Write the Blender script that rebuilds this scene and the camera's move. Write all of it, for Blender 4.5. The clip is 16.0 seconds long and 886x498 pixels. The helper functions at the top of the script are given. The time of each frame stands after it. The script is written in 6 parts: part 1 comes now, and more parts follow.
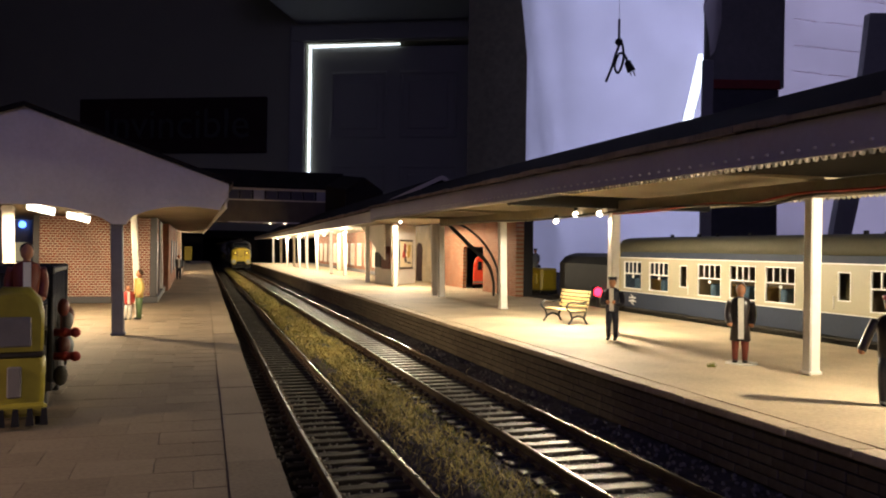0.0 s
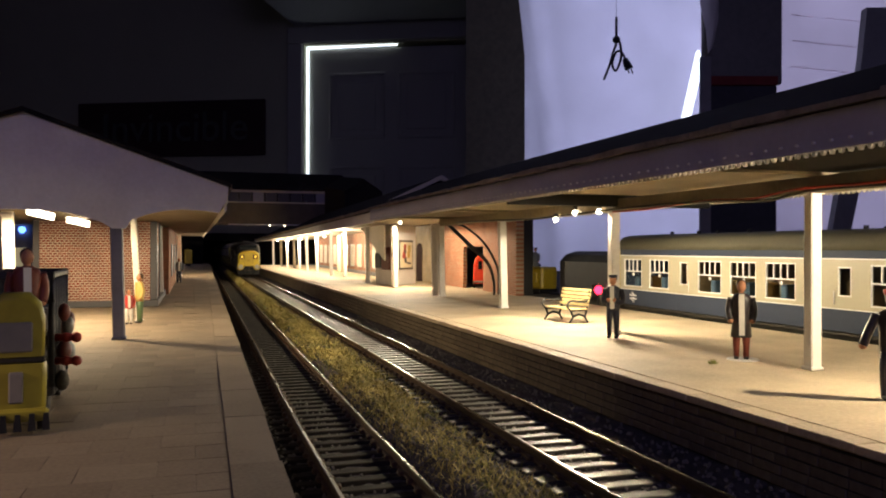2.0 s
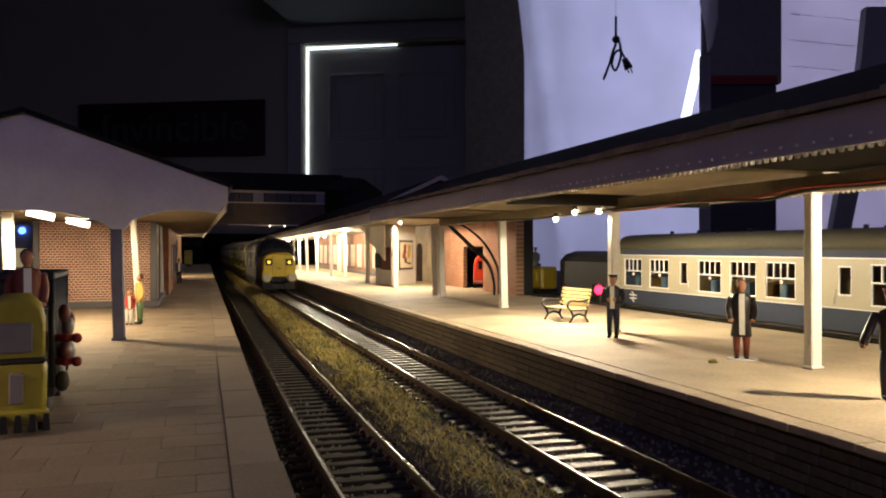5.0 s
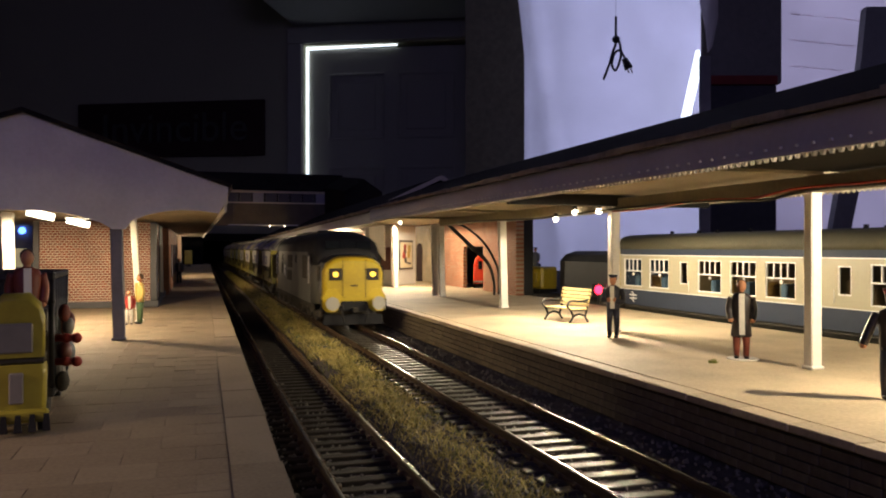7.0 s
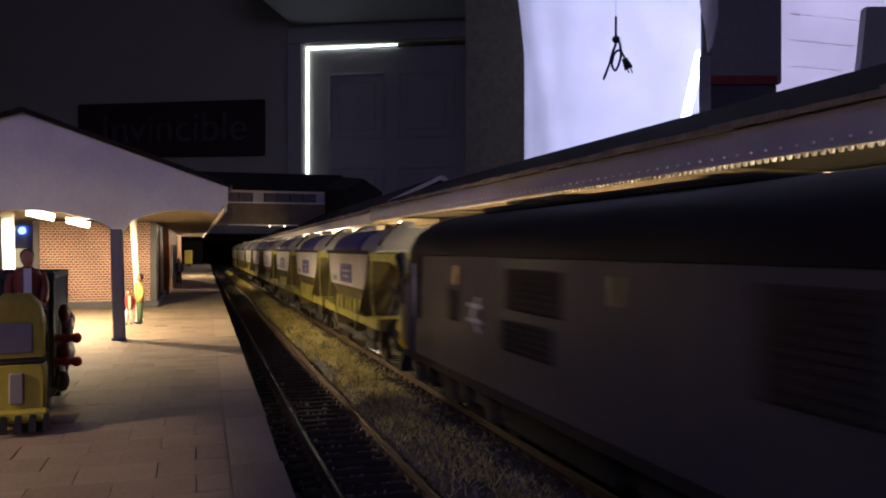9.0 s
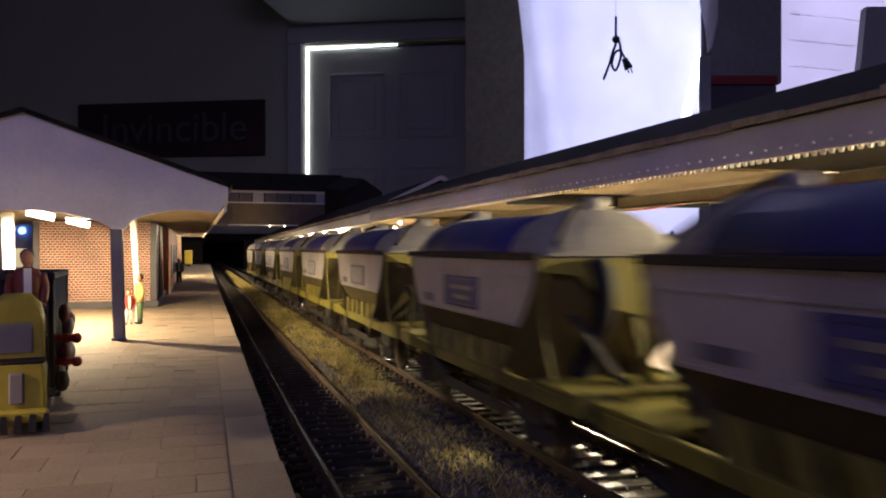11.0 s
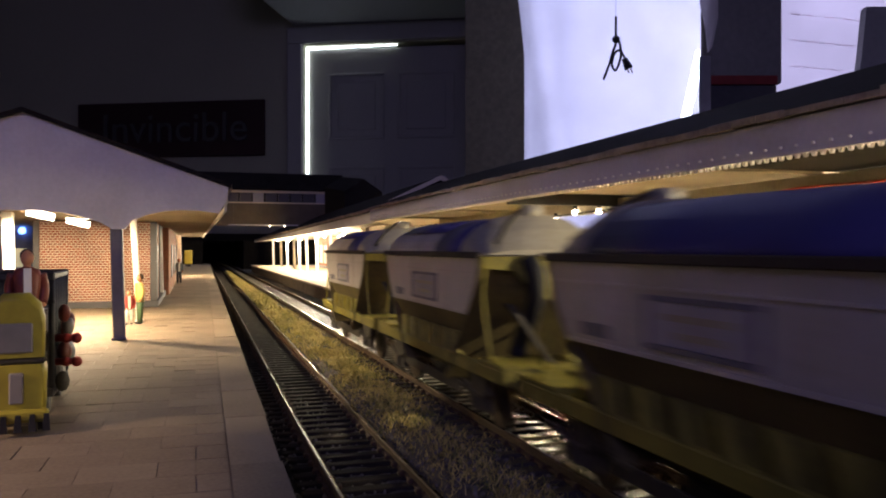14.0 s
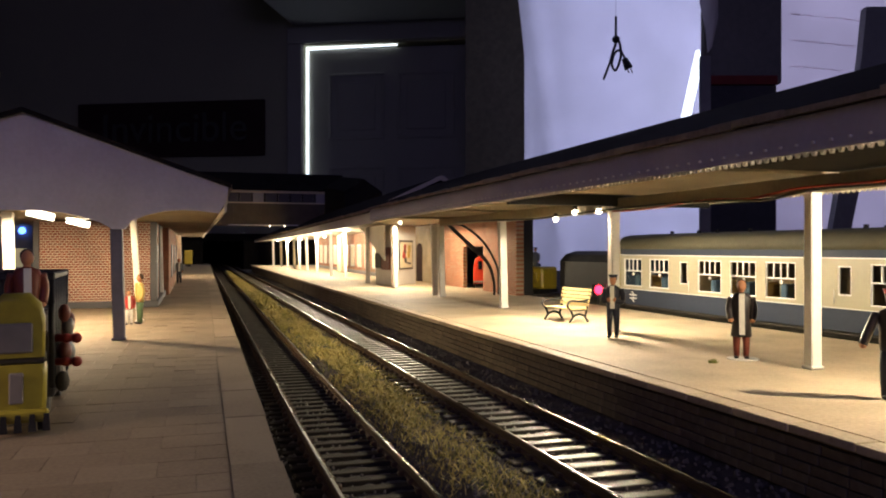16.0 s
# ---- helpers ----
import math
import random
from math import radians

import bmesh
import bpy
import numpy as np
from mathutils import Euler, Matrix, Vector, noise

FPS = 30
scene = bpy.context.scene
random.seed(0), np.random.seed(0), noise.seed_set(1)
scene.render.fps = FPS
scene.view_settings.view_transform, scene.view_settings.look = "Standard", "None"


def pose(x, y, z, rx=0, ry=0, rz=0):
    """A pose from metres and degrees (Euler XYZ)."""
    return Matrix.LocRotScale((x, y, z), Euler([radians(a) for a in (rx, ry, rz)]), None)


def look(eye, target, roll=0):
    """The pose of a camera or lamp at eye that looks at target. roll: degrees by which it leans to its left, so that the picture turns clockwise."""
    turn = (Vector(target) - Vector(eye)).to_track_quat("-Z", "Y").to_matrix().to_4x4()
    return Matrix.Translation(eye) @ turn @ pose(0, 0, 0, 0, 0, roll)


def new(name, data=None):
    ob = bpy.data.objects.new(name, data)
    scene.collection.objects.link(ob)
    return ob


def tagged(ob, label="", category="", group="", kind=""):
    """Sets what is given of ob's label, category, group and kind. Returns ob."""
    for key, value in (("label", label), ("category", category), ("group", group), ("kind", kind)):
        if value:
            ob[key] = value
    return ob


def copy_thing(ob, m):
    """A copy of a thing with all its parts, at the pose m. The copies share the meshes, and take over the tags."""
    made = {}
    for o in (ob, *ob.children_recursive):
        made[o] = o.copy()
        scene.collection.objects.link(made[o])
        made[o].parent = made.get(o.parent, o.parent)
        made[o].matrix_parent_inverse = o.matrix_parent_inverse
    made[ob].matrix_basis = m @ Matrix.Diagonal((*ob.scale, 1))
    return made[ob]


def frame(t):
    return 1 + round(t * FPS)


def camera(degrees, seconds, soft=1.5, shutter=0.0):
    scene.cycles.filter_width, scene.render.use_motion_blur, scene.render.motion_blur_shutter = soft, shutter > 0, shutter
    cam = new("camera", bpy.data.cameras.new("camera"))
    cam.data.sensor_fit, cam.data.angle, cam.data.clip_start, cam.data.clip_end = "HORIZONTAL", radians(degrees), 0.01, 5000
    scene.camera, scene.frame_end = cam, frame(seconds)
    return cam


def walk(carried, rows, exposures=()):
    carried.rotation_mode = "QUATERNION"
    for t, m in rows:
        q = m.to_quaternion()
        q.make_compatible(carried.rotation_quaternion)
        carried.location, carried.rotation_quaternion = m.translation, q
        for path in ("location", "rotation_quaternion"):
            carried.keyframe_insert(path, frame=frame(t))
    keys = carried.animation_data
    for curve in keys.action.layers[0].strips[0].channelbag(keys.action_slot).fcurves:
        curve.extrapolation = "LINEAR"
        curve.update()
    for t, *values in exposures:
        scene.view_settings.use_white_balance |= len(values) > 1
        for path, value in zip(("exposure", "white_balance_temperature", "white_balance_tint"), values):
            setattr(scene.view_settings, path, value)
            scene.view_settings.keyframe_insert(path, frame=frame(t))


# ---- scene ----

# Lengths below are millimetres of the model railway (1:76); MM turns them into metres.
MM = 0.001
EYE = (0.0, 0.0, 31.0)
YAW = 17.486            # the camera looks this far to the right of the tracks


def mm(x, y, z, rz=0.0, rx=0.0, ry=0.0):
    return pose(x * MM, y * MM, z * MM, rx, ry, rz)


# ---- camera ----
cam = camera(58.5, 16.0, soft=2.0, shutter=0.9)


def eye(roll):
    a = radians(YAW)
    e = Vector(EYE) * MM
    return look(e, e + Vector((math.sin(a), math.cos(a), -0.0007)), roll)


walk(cam, [(0, eye(0.83)), (1.5, eye(0.83)), (1.75, eye(0.45)), (2.1, eye(0.06)), (2.4, eye(0)), (16, eye(0))],
     [(0, -0.06), (7.4, -0.06), (8.0, 0.1), (8.4, 0.3), (9.2, 0.9), (11.5, 1.1), (13.6, 1.0), (14.8, 0.68), (15.6, 0.2), (16, 0.05)])

# ---- world and lights ----
world = bpy.data.worlds.new("dark_room")
scene.world = world
world.use_nodes = True
world.node_tree.nodes["Background"].inputs[0].default_value = (0.5, 0.5, 0.7, 1)
world.node_tree.nodes["Background"].inputs[1].default_value = 0.002

ROOM = Matrix.Translation((0, 0, 0)) @ pose(0, 0, 0, 0, 0, -26.1)   # the room stands askew to the railway


def lamp(name, kind, x, y, z, watts, colour, size=1.0):
    d = bpy.data.lights.new(name, kind)
    d.energy, d.color = watts, colour
    ob = new(name, d)
    if kind == "POINT":
        d.shadow_soft_size = size * MM
    ob.matrix_world = mm(x, y, z)
    return ob


WARM = (1.0, 0.76, 0.46)
COOLWARM = (1.0, 0.83, 0.58)
# lamps under the island canopy, x y z watts
ISLAND_LAMPS = [(157, 112, 46.6, 0.32), (147.5, 270, 44.6, 0.15), (147.5, 290, 45.0, 0.17), (147.5, 308, 42.8, 0.18),
                (151.3, 590, 50.2, 0.46), (150, 825, 45, 0.27), (149, 945, 44.5, 0.22), (150, 1025, 44, 0.25),
                (146, 1142, 44, 0.24), (144, 1280, 43.5, 0.24), (139, 1395, 43.0, 0.2)]
for x, y, z, w in ISLAND_LAMPS:
    capped = 200 < y < 700      # these bulbs sit under a cap
    bulb = lamp("canopy_lamp_light", "SPOT" if capped else "POINT", x, y, z - 1.6, w, COOLWARM, 1.0)
    if capped:
        bulb.data.spot_size, bulb.data.spot_blend, bulb.data.shadow_soft_size = radians(178), 0.12, 0.001
SIDE_LAMPS = [(-53.4, 320, 43.2, 0.30), (-47.5, 372, 42, 0.17), (-26, 640, 42, 0.42), (-24, 920, 42.5, 0.22)]
for x, y, z, w in SIDE_LAMPS:
    shaded = lamp("side_lamp_light", "POINT" if y > 700 else "SPOT", x, y, z - 1.8, w, WARM, 1.0)
    if y < 700:   # the fitting shades the lamp towards the near end
        shaded.data.spot_size, shaded.data.spot_blend, shaded.data.shadow_soft_size = radians(179), 0.3, 0.001
        shaded.matrix_world = mm(x, y, z - 1.8, 0, 8)
hooded = lamp("hooded_lamp_light", "SPOT", -96, 120, 44, 0.125, (1.0, 0.70, 0.48), 1.0)
hooded.data.spot_size, hooded.data.spot_blend, hooded.data.shadow_soft_size = radians(136), 0.08, 0.0015


def area(name, m, w, h, watts, colour):
    d = bpy.data.lights.new(name, "AREA")
    d.shape, d.size, d.size_y, d.energy, d.color = "RECTANGLE", w * MM, h * MM, watts, colour
    ob = new(name, d)
    ob.matrix_world = m
    return ob


# daylight at the window behind the sheet, and at the window on the near side of the room
area("window_light", pose(0, 0, 0, 0, 0, -YAW) @ mm(1000, 2560, 560, 0, -90, 0), 1600, 1300, 14.0, (0.62, 0.63, 1.0))
area("near_window_light", look((-0.72, -1.78, 1.0), (0, 0.2, 0.05)), 900, 800, 4.7, (0.43, 0.38, 1.0))

# ---- materials ----


def material(name, colour, rough=0.7, metal=0.0, vary=0.25, scale=40.0, fine=400.0, bump=0.15, spec=0.4, emit=0.0, emit_colour=None, dirt=None, dirt_amount=0.5):
    """A surface with patches (scale), grain (fine) and relief; scales are per metre."""
    m = bpy.data.materials.new(name)
    m.use_nodes = True
    nt = m.node_tree
    n, l = nt.nodes, nt.links
    b = n["Principled BSDF"]
    b.inputs["Roughness"].default_value = rough
    b.inputs["Metallic"].default_value = metal
    b.inputs["Specular IOR Level"].default_value = spec
    tc = n.new("ShaderNodeTexCoord")
    big = n.new("ShaderNodeTexNoise")
    big.inputs["Scale"].default_value, big.inputs["Detail"].default_value = scale, 5
    small = n.new("ShaderNodeTexNoise")
    small.inputs["Scale"].default_value, small.inputs["Detail"].default_value = fine, 4
    for t in (big, small):
        l.new(tc.outputs["Object"], t.inputs["Vector"])
    add = n.new("ShaderNodeMath")
    add.operation = "MULTIPLY_ADD"
    l.new(small.outputs["Fac"], add.inputs[0])
    add.inputs[1].default_value = 0.5
    l.new(big.outputs["Fac"], add.inputs[2])
    rnd = n.new("ShaderNodeObjectInfo")
    mul = n.new("ShaderNodeMath")
    mul.operation = "MULTIPLY_ADD"
    l.new(rnd.outputs["Random"], mul.inputs[0])
    mul.inputs[1].default_value = 0.22
    l.new(add.outputs[0], mul.inputs[2])
    ramp = n.new("ShaderNodeValToRGB")
    ramp.color_ramp.elements[0].position, ramp.color_ramp.elements[1].position = 0.5, 1.15
    lo = [c * (1 - vary) for c in colour]
    hi = [min(1.0, c * (1 + vary)) for c in colour]
    if dirt:
        lo = [a * (1 - dirt_amount) + d * dirt_amount for a, d in zip(lo, dirt)]
    ramp.color_ramp.elements[0].color, ramp.color_ramp.elements[1].color = (*lo, 1), (*hi, 1)
    l.new(mul.outputs[0], ramp.inputs[0])
    l.new(ramp.outputs[0], b.inputs["Base Color"])
    if bump:
        bp = n.new("ShaderNodeBump")
        bp.inputs["Strength"].default_value, bp.inputs["Distance"].default_value = bump, 0.0004
        l.new(small.outputs["Fac"], bp.inputs["Height"])
        l.new(bp.outputs[0], b.inputs["Normal"])
    rr = n.new("ShaderNodeMapRange")
    rr.inputs["To Min"].default_value, rr.inputs["To Max"].default_value = max(0, rough - 0.12), min(1, rough + 0.12)
    l.new(big.outputs["Fac"], rr.inputs["Value"])
    l.new(rr.outputs[0], b.inputs["Roughness"])
    if emit:
        b.inputs["Emission Color"].default_value = (*(emit_colour or colour), 1)
        b.inputs["Emission Strength"].default_value = emit
    return m


def brick_material(name, c1, c2, mortar, axis, bw=2.95, bh=1.0, joint=0.16):
    """Brick paper: courses on an upright face; axis: the horizontal axis of the face, 0 or 1."""
    m = bpy.data.materials.new(name)
    m.use_nodes = True
    nt = m.node_tree
    n, l = nt.nodes, nt.links
    b = n["Principled BSDF"]
    b.inputs["Roughness"].default_value = 0.75
    b.inputs["Specular IOR Level"].default_value = 0.25
    tc = n.new("ShaderNodeTexCoord")
    sep = n.new("ShaderNodeSeparateXYZ")
    l.new(tc.outputs["Object"], sep.inputs[0])
    com = n.new("ShaderNodeCombineXYZ")
    l.new(sep.outputs[axis], com.inputs[0])
    l.new(sep.outputs[2], com.inputs[1])
    t = n.new("ShaderNodeTexBrick")
    t.inputs["Scale"].default_value = 1.0
    t.inputs["Brick Width"].default_value, t.inputs["Row Height"].default_value = bw * MM, bh * MM
    t.inputs["Mortar Size"].default_value = joint * MM
    t.inputs["Mortar Smooth"].default_value = 0.2
    t.inputs["Color1"].default_value, t.inputs["Color2"].default_value, t.inputs["Mortar"].default_value = (*c1, 1), (*c2, 1), (*mortar, 1)
    l.new(com.outputs[0], t.inputs["Vector"])
    ns = n.new("ShaderNodeTexNoise")
    ns.inputs["Scale"].default_value = 60
    ns.inputs["Detail"].default_value = 6
    l.new(tc.outputs["Object"], ns.inputs["Vector"])
    mr = n.new("ShaderNodeMapRange")
    mr.inputs["From Min"].default_value, mr.inputs["From Max"].default_value = 0.3, 0.7
    mr.inputs["To Min"].default_value, mr.inputs["To Max"].default_value = 0.75, 1.15
    l.new(ns.outputs["Fac"], mr.inputs["Value"])
    mx = n.new("ShaderNodeMix")
    mx.data_type, mx.blend_type = "RGBA", "MULTIPLY"
    mx.inputs["Factor"].default_value = 1.0
    l.new(t.outputs["Color"], mx.inputs["A"])
    l.new(mr.outputs[0], mx.inputs["B"])
    l.new(mx.outputs["Result"], b.inputs["Base Color"])
    bp = n.new("ShaderNodeBump")
    bp.inputs["Strength"].default_value, bp.inputs["Distance"].default_value = 0.5, 0.0002
    bp.invert = True
    l.new(t.outputs["Fac"], bp.inputs["Height"])
    l.new(bp.outputs[0], b.inputs["Normal"])
    return m


def glass_material(name, tint=(0.75, 0.85, 0.85)):
    m = bpy.data.materials.new(name)
    m.use_nodes = True
    b = m.node_tree.nodes["Principled BSDF"]
    b.inputs["Base Color"].default_value = (*tint, 1)
    b.inputs["Roughness"].default_value = 0.08
    b.inputs["Transmission Weight"].default_value = 1.0
    b.inputs["IOR"].default_value = 1.1
    return m


def glow(name, colour, strength):
    m = bpy.data.materials.new(name)
    m.use_nodes = True
    b = m.node_tree.nodes["Principled BSDF"]
    b.inputs["Base Color"].default_value = (*colour, 1)
    b.inputs["Emission Color"].default_value = (*colour, 1)
    b.inputs["Emission Strength"].default_value = strength
    return m


def sheet_material(name, colour, through_amount=0.75, fold=6.0):
    """A thin white sheet that lets the window's light through."""
    m = bpy.data.materials.new(name)
    m.use_nodes = True
    nt = m.node_tree
    n, l = nt.nodes, nt.links
    out = n["Material Output"]
    dif = n.new("ShaderNodeBsdfDiffuse")
    tr = n.new("ShaderNodeBsdfTranslucent")
    mx = n.new("ShaderNodeMixShader")
    tc = n.new("ShaderNodeTexCoord")
    ns = n.new("ShaderNodeTexNoise")
    ns.inputs["Scale"].default_value = fold
    l.new(tc.outputs["Object"], ns.inputs["Vector"])
    rp = n.new("ShaderNodeValToRGB")
    rp.color_ramp.elements[0].position, rp.color_ramp.elements[1].position = 0.3, 0.8
    rp.color_ramp.elements[0].color = (*[c * 0.86 for c in colour], 1)
    rp.color_ramp.elements[1].color = (*colour, 1)
    l.new(ns.outputs["Fac"], rp.inputs[0])
    l.new(rp.outputs[0], dif.inputs["Color"])
    l.new(rp.outputs[0], tr.inputs["Color"])
    mx.inputs[0].default_value = through_amount
    l.new(dif.outputs[0], mx.inputs[1])
    l.new(tr.outputs[0], mx.inputs[2])
    l.new(mx.outputs[0], out.inputs["Surface"])
    return m


M = {
    "slab": material("paving_slab", (0.238, 0.188, 0.133), 0.8, vary=0.36, scale=45, fine=1500, dirt=(0.2, 0.15, 0.1)),
    "concrete": material("platform_concrete", (0.45, 0.37, 0.25), 0.7, vary=0.3, scale=38, fine=1100, bump=0.2, dirt=(0.24, 0.19, 0.11), dirt_amount=0.35),
    "joint": material("joint_dirt", (0.205, 0.165, 0.115), 0.9, vary=0.3, scale=90, fine=900),
    "edge_stone": material("platform_edging", (0.13, 0.103, 0.066), 0.85, vary=0.35, scale=80, fine=900, bump=0.4),
    "platform_wall": brick_material("platform_wall_brick", (0.12, 0.09, 0.06), (0.09, 0.068, 0.045), (0.05, 0.04, 0.03), 1, 5.0, 2.0, 0.3),
    "ballast": material("ballast", (0.055, 0.049, 0.042), 0.9, vary=0.6, scale=300, fine=1800, bump=1.0),
    "stone": material("ballast_stone", (0.125, 0.113, 0.093), 0.9, vary=0.5, scale=300, fine=1800, bump=0.5),
    "grass": material("dry_grass", (0.44, 0.36, 0.11), 0.8, vary=0.5, scale=90, fine=900, bump=0.0),
    "grass_green": material("green_grass", (0.17, 0.18, 0.04), 0.8, vary=0.5, scale=90, fine=900, bump=0.0),
    "sleeper": material("sleeper_plastic", (0.024, 0.02, 0.014), 0.75, vary=0.35, scale=200, fine=1500, spec=0.15, bump=0.3),
    "sleeper_pale": material("sleeper_dusty", (0.044, 0.039, 0.032), 0.44, vary=0.4, scale=200, fine=1500, spec=0.16, bump=0.3),
    "rail_side": material("rusty_rail_side", (0.055, 0.033, 0.017), 0.7, vary=0.4, scale=120, fine=1200),
    "rail_top": material("polished_rail_head", (0.105, 0.09, 0.07), 0.28, metal=1.0, vary=0.15, scale=60, fine=900, bump=0.0),
    "white": material("white_paint", (0.72, 0.70, 0.66), 0.5, vary=0.08, scale=60, fine=700, bump=0.08, dirt=(0.5, 0.45, 0.35), dirt_amount=0.25),
    "cream": material("cream_paint", (0.66, 0.58, 0.42), 0.5, vary=0.1, scale=60, fine=700, bump=0.08),
    "grey_paint": material("grey_paint", (0.16, 0.16, 0.18), 0.5, vary=0.15, scale=80, fine=700),
    "slate": material("dark_slate", (0.016, 0.0145, 0.0125), 0.9, vary=0.45, scale=60, fine=900, bump=0.4, spec=0.1),
    "slate_edge": material("roof_edge_card", (0.30, 0.24, 0.18), 0.85, vary=0.4, scale=120, fine=900),
    "brick_red_x": brick_material("red_brick_x", (0.25, 0.062, 0.036), (0.17, 0.055, 0.04), (0.50, 0.43, 0.36), 0, 2.15, 1.3, 0.2),
    "brick_red_y": brick_material("red_brick_y", (0.36, 0.13, 0.065), (0.27, 0.09, 0.045), (0.36, 0.26, 0.18), 1, 3.0, 1.4, 0.2),
    "brick_buff": brick_material("buff_brick", (0.52, 0.38, 0.20), (0.44, 0.32, 0.17), (0.5, 0.43, 0.3), 1, 2.8, 1.1, 0.14),
    "black": material("black_plastic", (0.012, 0.012, 0.013), 0.5, vary=0.3, scale=90, fine=900),
    "wire": material("black_wire", (0.01, 0.009, 0.009), 0.4, vary=0.2),
    "wire_red": material("red_wire", (0.30, 0.03, 0.015), 0.4, vary=0.2),
    "door_brown": material("brown_door", (0.10, 0.025, 0.015), 0.5, vary=0.3),
    "poster_paper": material("poster_paper", (0.68, 0.60, 0.42), 0.5, vary=0.1),
    "poster_dark": material("poster_ink", (0.05, 0.045, 0.04), 0.5),
    "poster_red": material("poster_red", (0.28, 0.03, 0.02), 0.5),
    "poster_ochre": material("poster_ochre", (0.45, 0.30, 0.06), 0.5),
    "yellow": material("loco_yellow", (0.50, 0.37, 0.02), 0.38, vary=0.15, scale=60, fine=700, bump=0.05, dirt=(0.25, 0.17, 0.03), dirt_amount=0.35),
    "loco_grey": material("loco_grey", (0.092, 0.093, 0.09), 0.5, spec=0.25, vary=0.12, scale=60, fine=700, bump=0.05, dirt=(0.2, 0.17, 0.12), dirt_amount=0.4),
    "loco_black": material("loco_black", (0.012, 0.012, 0.013), 0.62, spec=0.25, vary=0.25, scale=60, fine=700),
    "under": material("underframe_grime", (0.035, 0.03, 0.022), 0.8, vary=0.5, scale=150, fine=1200, bump=0.4),
    "wheel": material("wheel_steel", (0.06, 0.045, 0.035), 0.5, metal=0.6, vary=0.4),
    "hopper_grey": material("hopper_grey", (0.42, 0.40, 0.37), 0.5, vary=0.16, scale=70, fine=900, bump=0.1, dirt=(0.22, 0.19, 0.11), dirt_amount=0.5),
    "hopper_yellow": material("hopper_mustard", (0.19, 0.165, 0.022), 0.65, vary=0.5, scale=90, fine=900, bump=0.2, dirt=(0.03, 0.026, 0.015), dirt_amount=0.75),
    "tarp": material("blue_roof_sheet", (0.036, 0.034, 0.15), 0.55, vary=0.2, scale=60, fine=700, spec=0.5),
    "coach_grey": material("coach_cream_grey", (0.39, 0.36, 0.255), 0.4, vary=0.07, scale=40, fine=700, bump=0.03),
    "coach_blue": material("coach_blue", (0.034, 0.044, 0.068), 0.6, spec=0.2, vary=0.12, scale=40, fine=700, bump=0.03),
    "coach_roof": material("coach_roof_grey", (0.06, 0.057, 0.036), 0.75, vary=0.2, scale=40, fine=700),
    "seat": material("coach_seat_orange", (0.40, 0.20, 0.05), 0.7),
    "seat_blue": material("coach_seat_blue", (0.06, 0.09, 0.13), 0.7),
    "white_mark": material("white_marking", (0.78, 0.78, 0.76), 0.5, vary=0.05),
    "glass": glass_material("window_glass"),
    "dark_glass": material("dark_window", (0.012, 0.014, 0.016), 0.12, vary=0.2, bump=0, spec=0.6),
    "skin": material("figure_flesh_paint", (0.42, 0.19, 0.10), 0.5),
    "coat": material("figure_dark_paint", (0.022, 0.018, 0.02), 0.3, vary=0.3, spec=0.6),
    "trouser": material("figure_red_brown_paint", (0.16, 0.035, 0.02), 0.5),
    "navy": material("figure_navy_paint", (0.02, 0.022, 0.035), 0.45),
    "fig_white": material("figure_white_paint", (0.66, 0.64, 0.58), 0.5),
    "fig_yellow": material("figure_yellow_paint", (0.45, 0.33, 0.10), 0.5),
    "fig_green": material("figure_green_paint", (0.07, 0.12, 0.05), 0.5),
    "fig_red": material("figure_red_paint", (0.42, 0.04, 0.03), 0.5),
    "fig_grey": material("figure_grey_paint", (0.12, 0.13, 0.14), 0.5),
    "hair": material("figure_hair_paint", (0.05, 0.025, 0.012), 0.5),
    "bench_slat": material("bench_slat_wood", (0.60, 0.46, 0.22), 0.5, vary=0.2),
    "van_red": material("red_van_paint", (0.60, 0.045, 0.02), 0.3, vary=0.08, bump=0),
    "tractor_yellow": material("tractor_yellow", (0.34, 0.29, 0.035), 0.4, vary=0.2, dirt=(0.1, 0.08, 0.02), dirt_amount=0.4),
    "panel_grey": material("tractor_panel_grey", (0.20, 0.185, 0.17), 0.4, vary=0.2),
    "lamp_bulb": glow("warm_bulb", (1.0, 0.85, 0.62), 14.0),
    "lamp_tube": glow("warm_tube", (1.0, 0.9, 0.72), 9.0),
    "loco_lamp": glow("headlight_glow", (1.0, 0.62, 0.06), 3.2),
    "red_lamp": glow("red_signal_glow", (1.0, 0.018, 0.06), 7.0),
    "blue_lamp": glow("blue_led_glow", (0.10, 0.25, 1.0), 5.0),
    "gap_light": glow("light_in_door_gap", (0.80, 0.90, 1.0), 2.6),
    "yard": material("dark_yard", (0.045, 0.04, 0.035), 0.9, vary=0.4, scale=60, fine=900, bump=0.5),
    "wall_paint": material("room_wall_paint", (0.42, 0.40, 0.29), 0.8, vary=0.06, scale=2, fine=60, bump=0.05),
    "door_paint": material("white_door_paint", (0.42, 0.41, 0.36), 0.5, vary=0.05, scale=3, fine=60, bump=0.03),
    "carpet": material("room_carpet", (0.10, 0.09, 0.085), 0.95, vary=0.3, scale=8, fine=200, bump=0.4),
    "ceiling_paint": material("ceiling_paint", (0.45, 0.45, 0.47), 0.9, vary=0.05, scale=2, fine=60),
